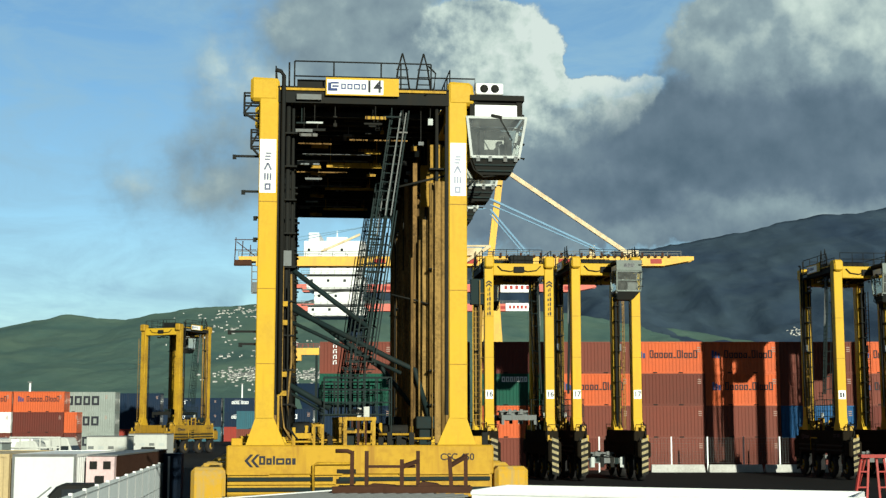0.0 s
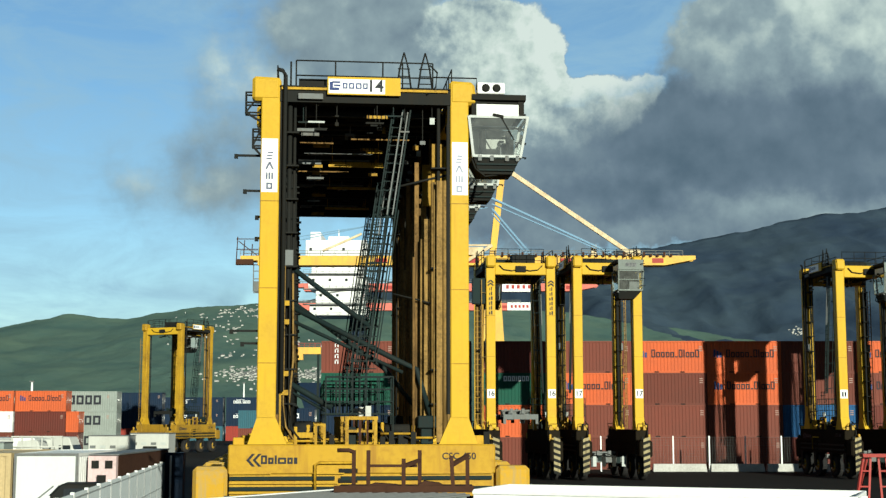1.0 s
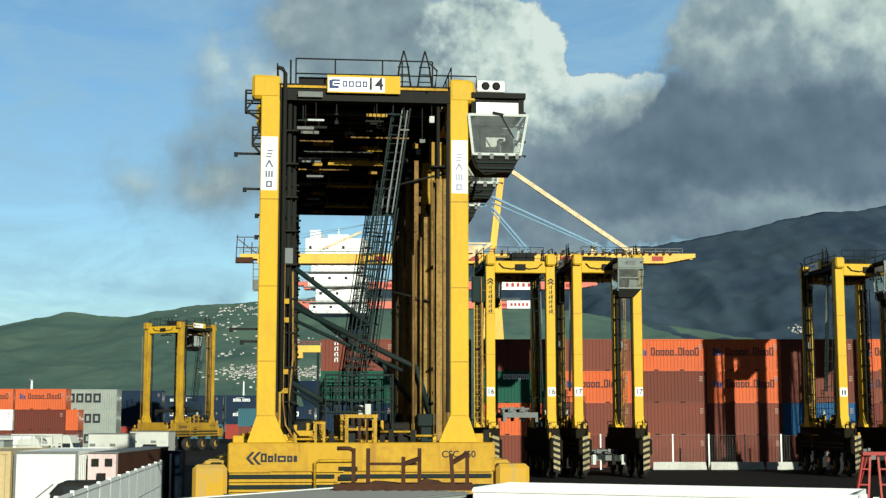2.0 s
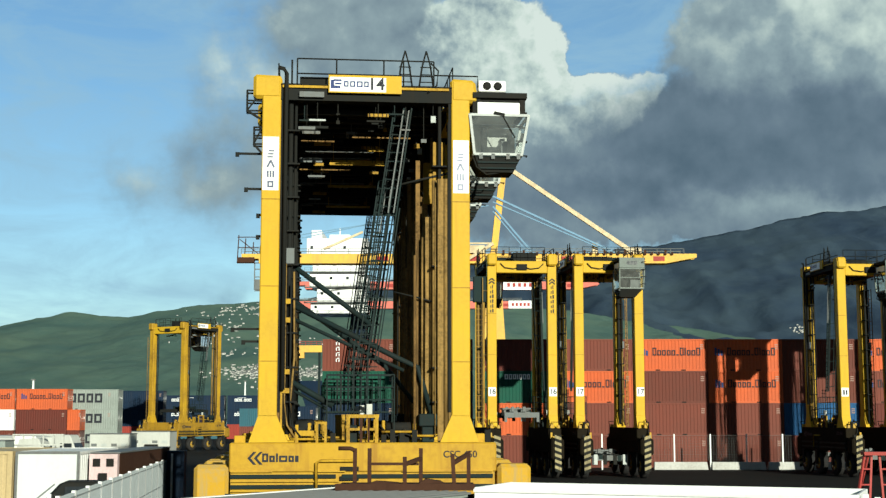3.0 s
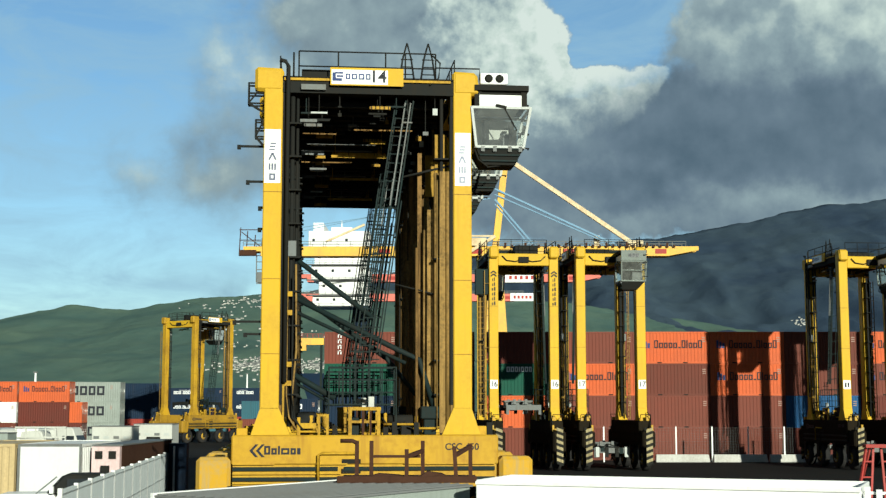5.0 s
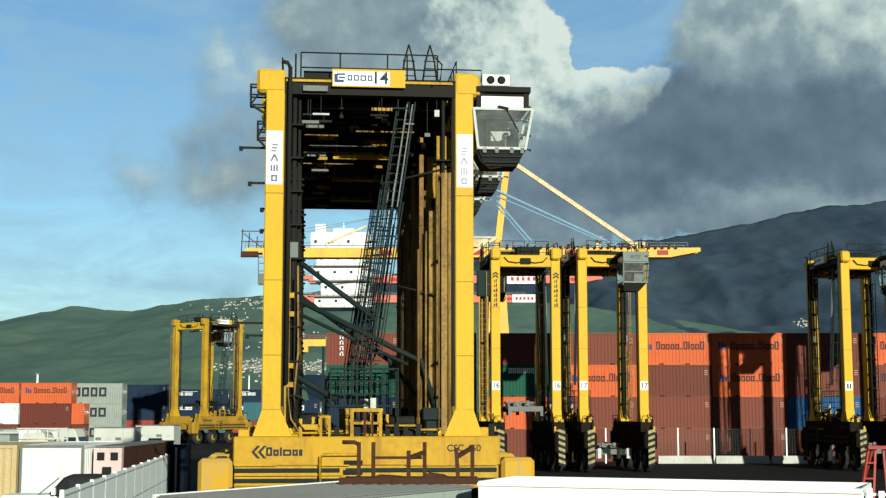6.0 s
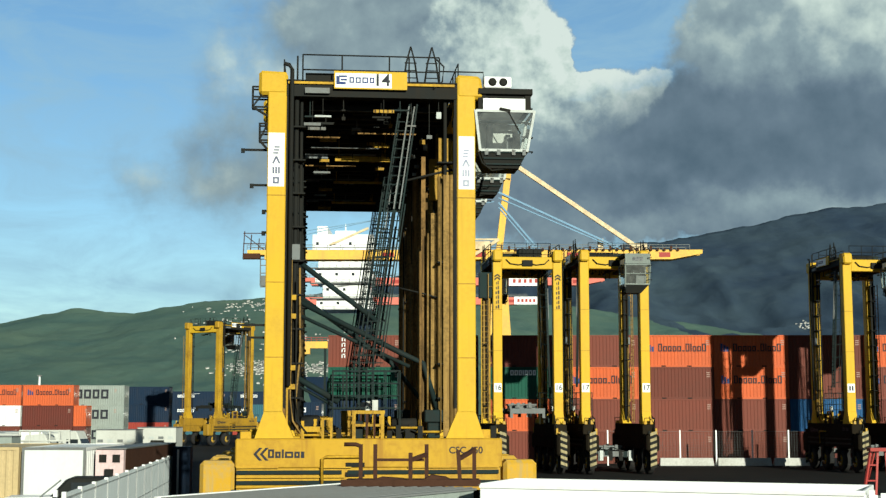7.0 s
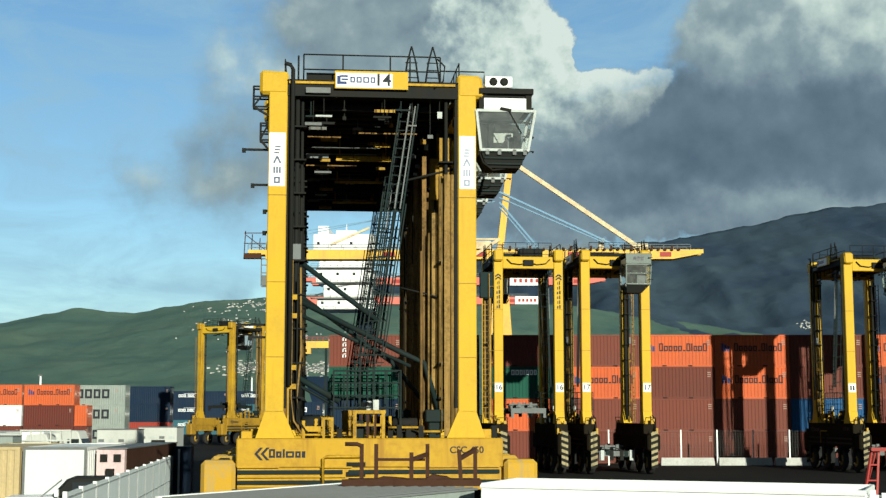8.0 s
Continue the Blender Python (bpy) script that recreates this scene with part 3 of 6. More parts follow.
        for sx in (-1, 1) if sill_paint else ():
            yc = sy * (W - .36)
            for dx, dy, w, h in ((3.95, .22, .26, .34), (4.1, -.25, .2, .22), (4.55, .1, .34, .18), (4.95, -.18, .22, .26), (4.7, .34, .14, .42)):
                z = 3.33 if dx < 4.2 else 2.64
                bm = boxes((*sorted((sx * dx, sx * (dx + w))), yc + dy - w / 2, yc + dy + w / 2, z, z + h))
                bevel(bm, .02)
                part("sill_fitting", bm, (BLACK, SCUFFED, GREY)[int(dx * 20) % 3], sill)
            part("sill_hose", made(tube, [(sx * 3.7, yc + .3, 3.9), (sx * 4.1, yc + .36, 3.7), (sx * 4.4, yc + .3, 3.0), (sx * 4.7, yc + .2, 2.66)], .04, 6), BLACK, sill)
            part("grab_iron", made(tube, [(sx * 4.24, yc - .38, 3.3), (sx * 4.6, yc - .38, 3.75), (sx * 4.6, yc + .3, 3.75), (sx * 4.24, yc + .38, 3.3)], .03, 6), BLACK, sill)
        for xw in (-4.1, -1.5, 1.5, 4.1):
            yc = sy * (W - 0.36)
            wheel = part("wheel", made(lathe, (0, -.26, 0), (0, 1, 0), [(0, .45), (0.02, .68), (.08, .79), (.20, .80), (.32, .80), (.44, .79), (.50, .68), (.52, .45)], 24), RUBBER, top)
            wheel.location = (xw, yc, .80)
            part("rim", made(lathe, (0, -.28, 0), (0, 1, 0), [(0, .10), (.02, .40), (.54, .40), (.56, .10)], 12), YELLOW_WORN, wheel)
            for k in range(5):
                c, d = .26 * math.cos(k * math.tau / 5), .26 * math.sin(k * math.tau / 5)
                part("wheel_nut", boxes((c - .05, c + .05, -.31, .31, d - .05, d + .05)), STEEL, wheel)
            bm = boxes((xw - .16, xw + .16, yc - .42, yc - .33, .72, 1.5), (xw - .16, xw + .16, yc + .33, yc + .42, .72, 1.5), (xw - .3, xw + .3, yc - .42, yc + .42, 1.62, 1.76))
            box(bm, xw - .16, xw + .16, yc - .42, yc + .42, 1.5, 1.62)
            part("wheel_fork", bm, BLACK, top)
        # longitudinal top girder with walkway
        g0, g1 = sorted((sy * (W - .02), sy * (W - .55)))
        girder = part("top_girder", boxes((-2.8, 2.8, g0, g1, 14.42, 14.92), (-2.8, 2.8, g0 - .05, g1 + .05, 14.92, 14.96)), BLACK, top)
        part("girder_flange", boxes((-2.75, 2.7, *sorted((sy * (W - .0), sy * (W + .05))), 14.82, 14.90)), YELLOW_WORN, girder)
        part("girder_box", boxes((-2.2, -1.4, *sorted((sy * W, sy * (W + .12))), 14.5, 14.68)), GREY, girder)
        bm = bmesh.new()
        yr = sy * (W + .02)
        for z in (15.80, 15.30):
            tube(bm, [(-2.28, yr, z), (2.2, yr, z)], 0.025, 6)
        for x in (-2.28, -1.0, 0.55, 1.2, 2.2):
            tube(bm, [(x, yr, 14.95), (x, yr, 15.80)], 0.025, 6)
        tube(bm, [(2.2, yr, 15.34), (3.66, yr, 15.34), (3.66, yr, 14.95)], 0.025, 6)
        tube(bm, [(-2.45, yr, 14.9), (-2.45, yr, 15.75)], 0.03, 6)
        part("handrail", bm, BLACK, girder)
        bm = bmesh.new()
        for x in (1.25, 1.95):
            for dx in (-.12, .12):
                tube(bm, [(x + dx * 2, yr, 14.9), (x + dx * 1.2, yr, 15.6), (x, yr, 16.15)], 0.03, 6)
            for z in (15.1, 15.35, 15.6):
                tube(bm, [(x - .2, yr, z), (x + .2, yr, z)], 0.02, 5)
        tube(bm, [(2.1, yr, 15.75), (2.35, yr, 15.5), (2.3, yr, 15.0), (2.0, yr, 14.75)], 0.03, 6)
        part("ladder_hoop", bm, BLACK, girder)
        # stays between the legs
        bm = bmesh.new()
        ys = sy * (W - .45)
        if not stays:
            bm.free()
        elif sy < 0:
            bm.free()
            for pts, r in (([(-2.31, ys, 9.0), (0.2, ys, 7.12)], .085), ([(-2.29, ys, 7.72), (1.0, ys, 6.08), (1.72, ys, 5.75), (2.2, ys, 4.2)], .09),
                           ([(-2.29, ys + .3, 7.30), (1.3, ys + .3, 5.65)], .06), ([(-2.62, ys, 5.42), (-1.0, ys, 4.5)], .10), ([(-2.5, ys + .2, 5.12), (-1.2, ys + .2, 4.4)], .05)):
                part("stay", made(tube, pts, r, 8), GREENISH, top)
            for pts, r in (([(.95, ys, 11.7), (1.9, ys, 11.95), (2.7, ys, 12.15)], .04), ([(.95, ys, 8.2), (1.8, ys, 8.0), (2.7, ys, 7.75)], .03)):
                part("hose", made(tube, pts, r, 6), BLACK, top)
        else:
            tube(bm, [(-2.31, ys, 8.2), (0.9, ys, 5.9), (2.2, ys, 4.3)], 0.08, 8)
            part("stay", bm, GREENISH, top)
    # end beams across, yellow
    for sx in (-1, 1):
        bm = boxes((*sorted((sx * 2.74, sx * 3.36)), -W + .62, W - .62, 13.95, 14.78))
        bevel(bm, 0.04)
        end = part("end_beam", bm, YELLOW, top)
        bm = bmesh.new()
        xf = sx * 3.42
        tube(bm, [(xf, -1.5, 14.6), (xf, -1.2, 14.3), (xf, -.6, 14.22), (xf, -.3, 14.3)], 0.04, 6)
        tube(bm, [(xf, 1.5, 14.6), (xf, 1.2, 14.3), (xf, .6, 14.22), (xf, .3, 14.3)], 0.04, 6)
        box(bm, *sorted((sx * 3.36, sx * 3.5)), -.35, .35, 14.15, 14.55)
        part("hose_loop", bm, BLACK, end)
        bm = bmesh.new()
        for z in (15.0, 15.35, 15.8):
            tube(bm, [(sx * 2.9, -1.7, z), (sx * 2.9, 1.7, z)], 0.022, 6)
        for y in (-1.7, -.8, 0, .8, 1.7):
            tube(bm, [(sx * 2.9, y, 14.75), (sx * 2.9, y, 15.8)], 0.022, 6)
        part("handrail", bm, BLACK, end)
    # hoist machinery under and on the deck
    bm = boxes((-2.7, 2.7, -W + .6, W - .6, 14.72, 14.84))
    deck = part("machinery_deck", bm, BLACK, top)
    for x0, x1, y0, y1, z0, z1, mt in ((-2.2, -.9, -1.2, .4, 14.9, 15.5, BLACK), (-.5, .6, -.5, 1.4, 14.9, 15.35, GREENISH),
                                       (1.0, 2.3, -1.5, .2, 14.9, 15.2, BLACK)):
        part("engine_housing", boxes((x0, x1, y0, y1, z0, z1)), mt, deck)
    for x in (-1.6, 1.5):
        bm = bmesh.new()
        lathe(bm, (x, -1.2, 14.60), (0, 1, 0), [(0, .05), (.02, .13), (.1, .13), (.12, .09), (2.2, .09), (2.22, .13), (2.3, .13), (2.32, .05)], 14)
        part("hoist_drum", bm, BLACK, deck)
    for k, (x0, x1, y, z, mt) in enumerate(((-2.3, 2.6, -1.35, 14.25, BLACK), (-.9, 1.6, -1.1, 14.30, BLACK), (-2.4, 1.0, .7, 14.32, BLACK), (-2.4, 2.4, 1.3, 14.2, GREENISH))):
        part("cable_tray", boxes((x0, x1, y - .12, y + .12, z - .09, z + .09)), mt, deck)
    for x, y, z, w, h, mt in ((-1.61, -W + .12, 13.78, .54, .06, FRAME), (.38, -W + .12, 13.98, .68, .10, YELLOW_WORN), (2.2, -W + .2, 13.9, .16, .22, FRAME),
                              (-1.95, -W + .3, 13.55, .55, .10, GREY), (1.9, -W + .35, 13.2, .18, .12, GREY), (1.3, -W + .3, 13.55, .3, .05, GREY)):
        part("deck_fitting", boxes((x - w / 2, x + w / 2, y - .05, y + .05, z - h / 2, z + h / 2)), mt, deck)
        part("hanger", boxes((x - .012, x + .012, y + .03, y + .045, z, 14.75)), BLACK, deck)
        if mt is YELLOW_WORN:
            pieces("grating_bar", [(x - .3 + .14 * k, x - .27 + .14 * k, y - .055, y - .05, z - .05, z + .05) for k in range(5)], BLACK, deck)
    # strips added low enough to catch sun, in place of lit deck edges behind
    if stays:
        for x0, x1, y, z, h, mt in ((-1.14, .82, 1.9, 13.12, .09, YELLOW_WORN), (-2.1, -1.5, -.5, 13.74, .10, GREY), (-2.15, -1.0, .3, 13.60, .05, SHADE_BROWN), (-2.2, -1.4, 1.7, 13.20, .16, GREY),
                                (-1.7, -1.35, 1.75, 13.06, .10, DULL), (.15, .75, .8, 13.42, .09, YELLOW_WORN), (.3, .62, 2.15, 12.86, .09, DULL), (-2.2, -.4, 2.2, 12.95, .04, SHADE_BROWN),
                                (-.4, 1.6, -.1, 13.68, .045, SHADE_BROWN), (-1.9, -1.3, 2.25, 12.72, .07, GREY), (-2.0, .4, 1.2, 13.42, .035, GREY), (1.75, 1.95, .3, 13.5, .16, DULL), (1.5, 1.7, 1.5, 13.2, .1, GREY)):
            part("hanging_gear", boxes((x0, x1, y - .05, y + .05, z - h / 2, z + h / 2)), mt, deck)
            for x in (x0 + .1, x1 - .125):
                part("hanger", boxes((x, x + .025, y + .052, y + .07, z, 14.75)), BLACK, deck)
    if row_mate:
        part("hanging_tray", boxes((-1.1, .87, -W + .15, -W + .27, 13.42, 13.51), (-1.0, -.97, -W + .2, -W + .23, 13.45, 14.75), (.7, .73, -W + .2, -W + .23, 13.45, 14.75)), YELLOW_WORN, deck)
        part("lower_chord", boxes((-2.75, 2.75, W - .5, W - .3, 13.70, 14.42)), BLACK, deck)
        part("hanging_tray", boxes((-2.2, .4, -W + .5, -W + .58, 13.62, 13.66), (-1.6, -1.57, -W + .52, -W + .55, 13.66, 14.75)), GREY, deck)
    # spreader, raised under the deck
    spreader_part(top, 14.1, spreader_paint)
    # sloping access ladder with cage, and its lower platform
    bm = bmesh.new()
    yl = -W + .35
    a, b = Vector((1.2, yl, 14.3)), Vector((0.02, yl, 5.9))
    for off in (-.28, .05, .30):
        bar(bm, a + Vector((off, 0, 0)), b + Vector((off, 0, 0)), .05)
    for off in (-.2, .22):
        bar(bm, a + Vector((off, .5, 0)), b + Vector((off, .5, 0)), .04)
    for k in range(1, 28):
        p = a.lerp(b, k / 28)
        bar(bm, p + Vector((-.28, 0, 0)), p + Vector((.30, 0, 0)), .03)
        if k % 3 == 0:
            bar(bm, p + Vector((-.28, 0, 0)), p + Vector((-.2, .5, .1)), .03)
            bar(bm, p + Vector((.30, 0, 0)), p + Vector((.22, .5, .1)), .03)
            bar(bm, p + Vector((-.2, .5, .1)), p + Vector((.22, .5, .1)), .03)
    part("ladder", bm, GREENISH, top)
    for off in (.02, .2):
        part("ladder_rail", made(bar, a + Vector((off, -.12, -.1)), a.lerp(b, .42) + Vector((off, -.12, 0)), .04), GREY, top)
    part("ladder_rail", made(bar, a.lerp(b, .4) + Vector((.38, -.1, 0)), b + Vector((.38, -.1, 0)), .04), GREENISH, top)
    part("ladder_rail", made(bar, a.lerp(b, .35) + Vector((-.42, .1, 0)), b + Vector((-.42, .1, 0)), .04), GREENISH, top)
    rng = random.Random(11)
    for k in range(26):
        x, y, z = rng.uniform(-2.4, 2.3), rng.uniform(-2.2, 1.9), rng.uniform(13.75, 14.4)
        w, h = rng.choice((.12, .2, .35, .6)), rng.choice((.05, .08, .12))
        part("deck_fitting", boxes((x - w / 2, x + w / 2, y - .06, y + .06, z - h / 2, z + h / 2), (x - .015, x + .015, y - .015, y + .015, z + h / 2, 14.75)), rng.choice((BLACK, BLACK, GREENISH)) if y < -.8 else rng.choice((GREY, DULL, BLACK)), deck)
    y0, y1 = yl - .2, yl + .9
    rails = []
    for z in (4.7, 5.1, 5.5):
        rails += [((-1.2, y0, z), (.95, y0, z), .035), ((-1.2, y1, z), (.95, y1, z), .035), ((-1.2, y0, z), (-1.2, y1, z), .035), ((.95, y0, z), (.95, y1, z), .035)]
    for x in (-1.2, -.75, -.35, .1, .5, .95):
        for y in (y0, y1):
            rails.append(((x, y, 3.34 if abs(x) > .9 else 4.3), (x, y, 5.5 + .5 * (abs(x) < .5)), .04))
    rails += [((-.55, y0, z), (.4, y0, z), .03) for z in (5.75, 6.0)]
    rods("cage_rail", rails, GREENISH, top)
    part("platform", boxes((-1.2, .95, y0, y1, 4.28, 4.33)), GREENISH, top)
    # equipment standing on the near sill
    n = -W
    pieces("stand_post", [(x, x + .11, y, y + .11, 3.30, 4.12) for x in (-.58, .33) for y in (n + .02, n + .9)], YELLOW_WORN, top)
    pieces("stand_beam", [(-.60, .46, y, y + .11, 4.12, 4.23) for y in (n + .02, n + .9)] + [(-.47, .33, n + .05, n + .12, 3.72, 3.80)], YELLOW_WORN, top)
    part("lamp_box", boxes((.06, .24, n + .03, n + .16, 4.234, 4.56), (.10, .20, n + .025, n + .03, 4.32, 4.48)), OFFWHITE, top)
    pieces("stand_brace", [(-.15, -.08, n + .03, n + .1, 3.34, 4.12), (.10, .16, n + .03, n + .1, 3.34, 4.12)], RUST, top)
    pieces("step_frame", [(-1.55, -1.47, n, n + .08, 3.34, 3.93), (-1.28, -1.2, n, n + .08, 3.34, 3.93), (-1.55, -1.2, n, n + .08, 3.93, 4.0), (-2.1, -1.6, n + .1, n + .3, 3.55, 3.72), (-2.2, -2.1, n + .1, n + .3, 3.34, 3.9)], YELLOW_WORN, top)
    bm = boxes((1.75, 2.35, n + .1, n + .6, 3.85, 4.25), (1.85, 2.25, n + .2, n + .5, 3.34, 3.85))
    bevel(bm, .03)
    part("control_box", bm, GREENISH, top)
    for x, l, r in ((.7, .8, .17), (-2.2, .6, .2)):
        part("air_tank", made(lathe, (x, n + .55, 3.34 + r + .3), (1, 0, 0), [(0, .1), (.02, r), (l, r), (l + .02, .1)], 12), BLACK, top)
        part("tank_saddle", boxes((x + .2, x + .4, n + .4, n + .7, 3.3, 3.66)), BLACK, top)
    for x0, x1, z in ((.55, 1.6, 3.68), (1.5, 2.3, 3.55), (-1.2, -.8, 3.5), (-2.3, -1.6, 3.45)):
        part("pipe_run", made(tube, [(x0, n + .15, z), (x1, n + .15, z)], .04, 6), YELLOW_WORN, top)
    pieces("valve_block", [(x - .08, x + .08, n + .08, n + .3, 3.34, 3.34 + h) for x, h in ((.9, .42), (1.2, .3), (1.6, .4), (2.45, .35), (-1.0, .3), (.62, .25))], BLACK, top)
    for k, (x, w, h, mt) in enumerate(((-2.0, .25, .5, BLACK), (-1.75, .12, .62, YELLOW_WORN), (-.35, .3, .55, GREENISH), (.62, .1, .7, YELLOW_WORN), (1.35, .22, .45, BLACK), (1.62, .1, .62, YELLOW_WORN), (2.5, .14, .8, BLACK), (3.75, .3, .28, YELLOW_WORN), (4.0, .2, .4, BLACK), (-3.95, .35, .22, YELLOW_WORN))):
        bm = boxes((x - w / 2, x + w / 2, n + .35, n + .35 + w, 3.30, 3.34 + h))
        bevel(bm, .02)
        part("junction_box", bm, mt, top)
    for pts in ([(-1.9, n + .2, 3.4), (-1.7, n + .15, 3.75), (-1.3, n + .2, 3.5), (-.9, n + .2, 3.42)], [(.5, n + .25, 3.9), (.8, n + .2, 3.5), (1.3, n + .2, 3.62), (1.8, n + .2, 3.45)],
                [(2.3, n + .2, 5.0), (2.5, n + .15, 4.2), (2.42, n + .15, 3.6), (2.1, n + .2, 3.45)], [(-2.4, n + .2, 4.6), (-2.35, n + .1, 3.9), (-2.0, n + .1, 3.5)]):
        part("hydraulic_hose", made(tube, pts, .03, 6), BLACK, top)
    # upright ladder beside the rear leg on the far side
    bm = bmesh.new()
    for x in (-3.35, -2.85):
        bar(bm, (x, W + .32, 3.4), (x, W + .32, 13.6), .05)
    for k in range(30):
        bar(bm, (-3.35, W + .32, 3.6 + k * .33), (-2.85, W + .32, 3.6 + k * .33), .03)
    for k in range(5):
        bar(bm, (-3.35, W + .32, 3.9 + k * 2.2), (-3.35, W, 3.9 + k * 2.2), .04)
    part("leg_ladder", bm, COLUMN, top)
    # name sign on the top girder
    bm = boxes((-1.26, 1.13, -W - .14, -W - .08, 14.66, 15.25))
    sign = part("sign_panel", bm, YELLOW, top, "yellow name board with a white plate")
    part("plate", boxes((-1.22, .62, -W - .148, -W - .142, 14.70, 15.18)), CLEAN_WHITE, sign)
    bm = boxes((-1.19, -.88, -W - .154, -W - .150, 14.80, 14.89), (-1.19, -1.08, -W - .154, -W - .150, 14.89, 15.08), (-1.05, -.84, -W - .154, -W - .150, 14.93, 14.99), (-1.10, -.84, -W - .154, -W - .150, 15.04, 15.10))
    cells(bm, -.76, 14.86, -W - .154, -W - .150, [(.15, .19), (.17, .19), (.19, .19), (.15, .19)], .042, .05)
    tagged(part("emblem", bm, BLUE_INK, sign), kind="stuff")
    if number:
        letters(number, .56, INK, sign, pose(.30, -W - .152, 14.95, 90), "number")
    # maker's mark and model on the sill
    bm = bmesh.new()
    for dx in (0, .2):
        for s in (-1, 1):
            hexa(bm, [(-3.68 + dx, -W - .09, 2.86), (-3.58 + dx, -W - .09, 2.86), (-3.58 + dx, -W - .082, 2.86), (-3.68 + dx, -W - .082, 2.86)],
                 [(-3.50 + dx, -W - .09, 2.86 + s * .2), (-3.40 + dx, -W - .09, 2.86 + s * .2), (-3.40 + dx, -W - .082, 2.86 + s * .2), (-3.50 + dx, -W - .082, 2.86 + s * .2)])
    cells(bm, -3.22, 2.74, -W - .09, -W - .082, [(.19, .27), (.17, .2), (.065, .27), (.26, .2), (.17, .2), (.11, .2)], .062, .035)
    tagged(part("emblem", bm, INK, top), kind="stuff")
    letters("CSC 450", .30, INK, top, pose(3.05, -W - .083, 2.96, 90), "model_lettering")
    pieces("step_well", [(-.78, -.18, -W - .095, -W - .06, z, z + .14) for z in (1.85, 2.15, 2.45)], BLACK, top)
    bm = bmesh.new()
    tube(bm, [(-1.52, -W - .2, 1.9), (-1.52, -W - .2, 2.72), (-1.4, -W - .2, 2.78), (-.3, -W - .2, 2.78)], .045, 8)
    part("step_rail", bm, YELLOW_WORN, top)
    # exhaust, end brackets and hooks on the rear leg
    bm = bmesh.new()
    tube(bm, [(-2.62, -W - .12, 5), (-2.62, -W - .12, 14.9), (-2.62, -W - .12, 15.25), (-2.72, -W - .12, 15.42), (-2.9, -W - .12, 15.46)], .07, 8)
    part("exhaust_pipe", bm, BLACK, top)
    if stays:
        leg_brackets(top, W)
    cab(top, cab_y, bool(sill_paint))
    return top


def leg_board(leg, sx, sy, o):
    """The white name board on the outer face of a leg."""
    bm = bmesh.new()
    yy = o + sy * 0.006
    box(bm, *sorted((sx * 2.84, sx * 3.36)), *sorted((o + sy * 0.002, yy)), 11.42, 13.18)
    sign = part("sign_board", bm, CLEAN_WHITE, leg, "white board with faded upright lettering")
    bm = bmesh.new()
    ya, yb = sorted((yy, yy + sy * 0.004))
    c, t = (-3.1 if sx < 0 else 3.08), .06
    for dz, dx in ((.19, .02), (.09, 0), (-.01, -.02)):
        box(bm, c - .09 + dx, c + .09 + dx, ya, yb, 12.50 + dz, 12.50 + dz + .05)
    for d in (-1, 1):
        bar(bm, (c, (ya + yb) / 2, 12.40), (c + d * .11, (ya + yb) / 2, 12.17), .004, t)
    for d in (-.12, -.03, .06):
        box(bm, c + d, c + d + t, ya, yb, 11.84, 12.06)
    cells(bm, c - .1, 11.51, ya, yb, [(.2, .22)], t, 0)
    tagged(part("lettering", bm, PALE_INK if sx < 0 else GHOST_INK, sign), kind="stuff")


def leg_brackets(top, W):
    """Rail frames and hooked arms on the outside of the rear leg."""
    rows = []
    for z0, z1, x in ((14.05, 14.72, -3.90), (12.95, 13.5, -3.66)):
        for y in (-W + .1, -W + .5):
            rows.append(((x, y, z0), (x, y, z1), .05))
            rows += [((x, y, z), (-3.38, y, z), .05) for z in (z0, (z0 + z1) / 2, z1)]
        rows += [((x, -W + .1, z), (x, -W + .5, z), .05) for z in (z0, z1)]
        rows += [((x, -W + .1, z0), (-3.4, -W + .1, z1), .05), ((x, -W + .1, z0), (-3.4, -W + .1, z0 - .3), .07)]
    rods("bracket_bar", rows, BLACK, top)
    for z, x in ((12.66, -4.25), (11.5, -3.95), (10.65, -3.55), (9.95, -3.55), (6.95, -4.3), (6.55, -3.95)):
        bm = bmesh.new()
        bar(bm, (x, -W + .3, z), (-3.38, -W + .3, z), .07)
        box(bm, x, x + .12, -W + .25, -W + .35, z - .1, z + .04)
        part("hook_arm", bm, BLACK, top)


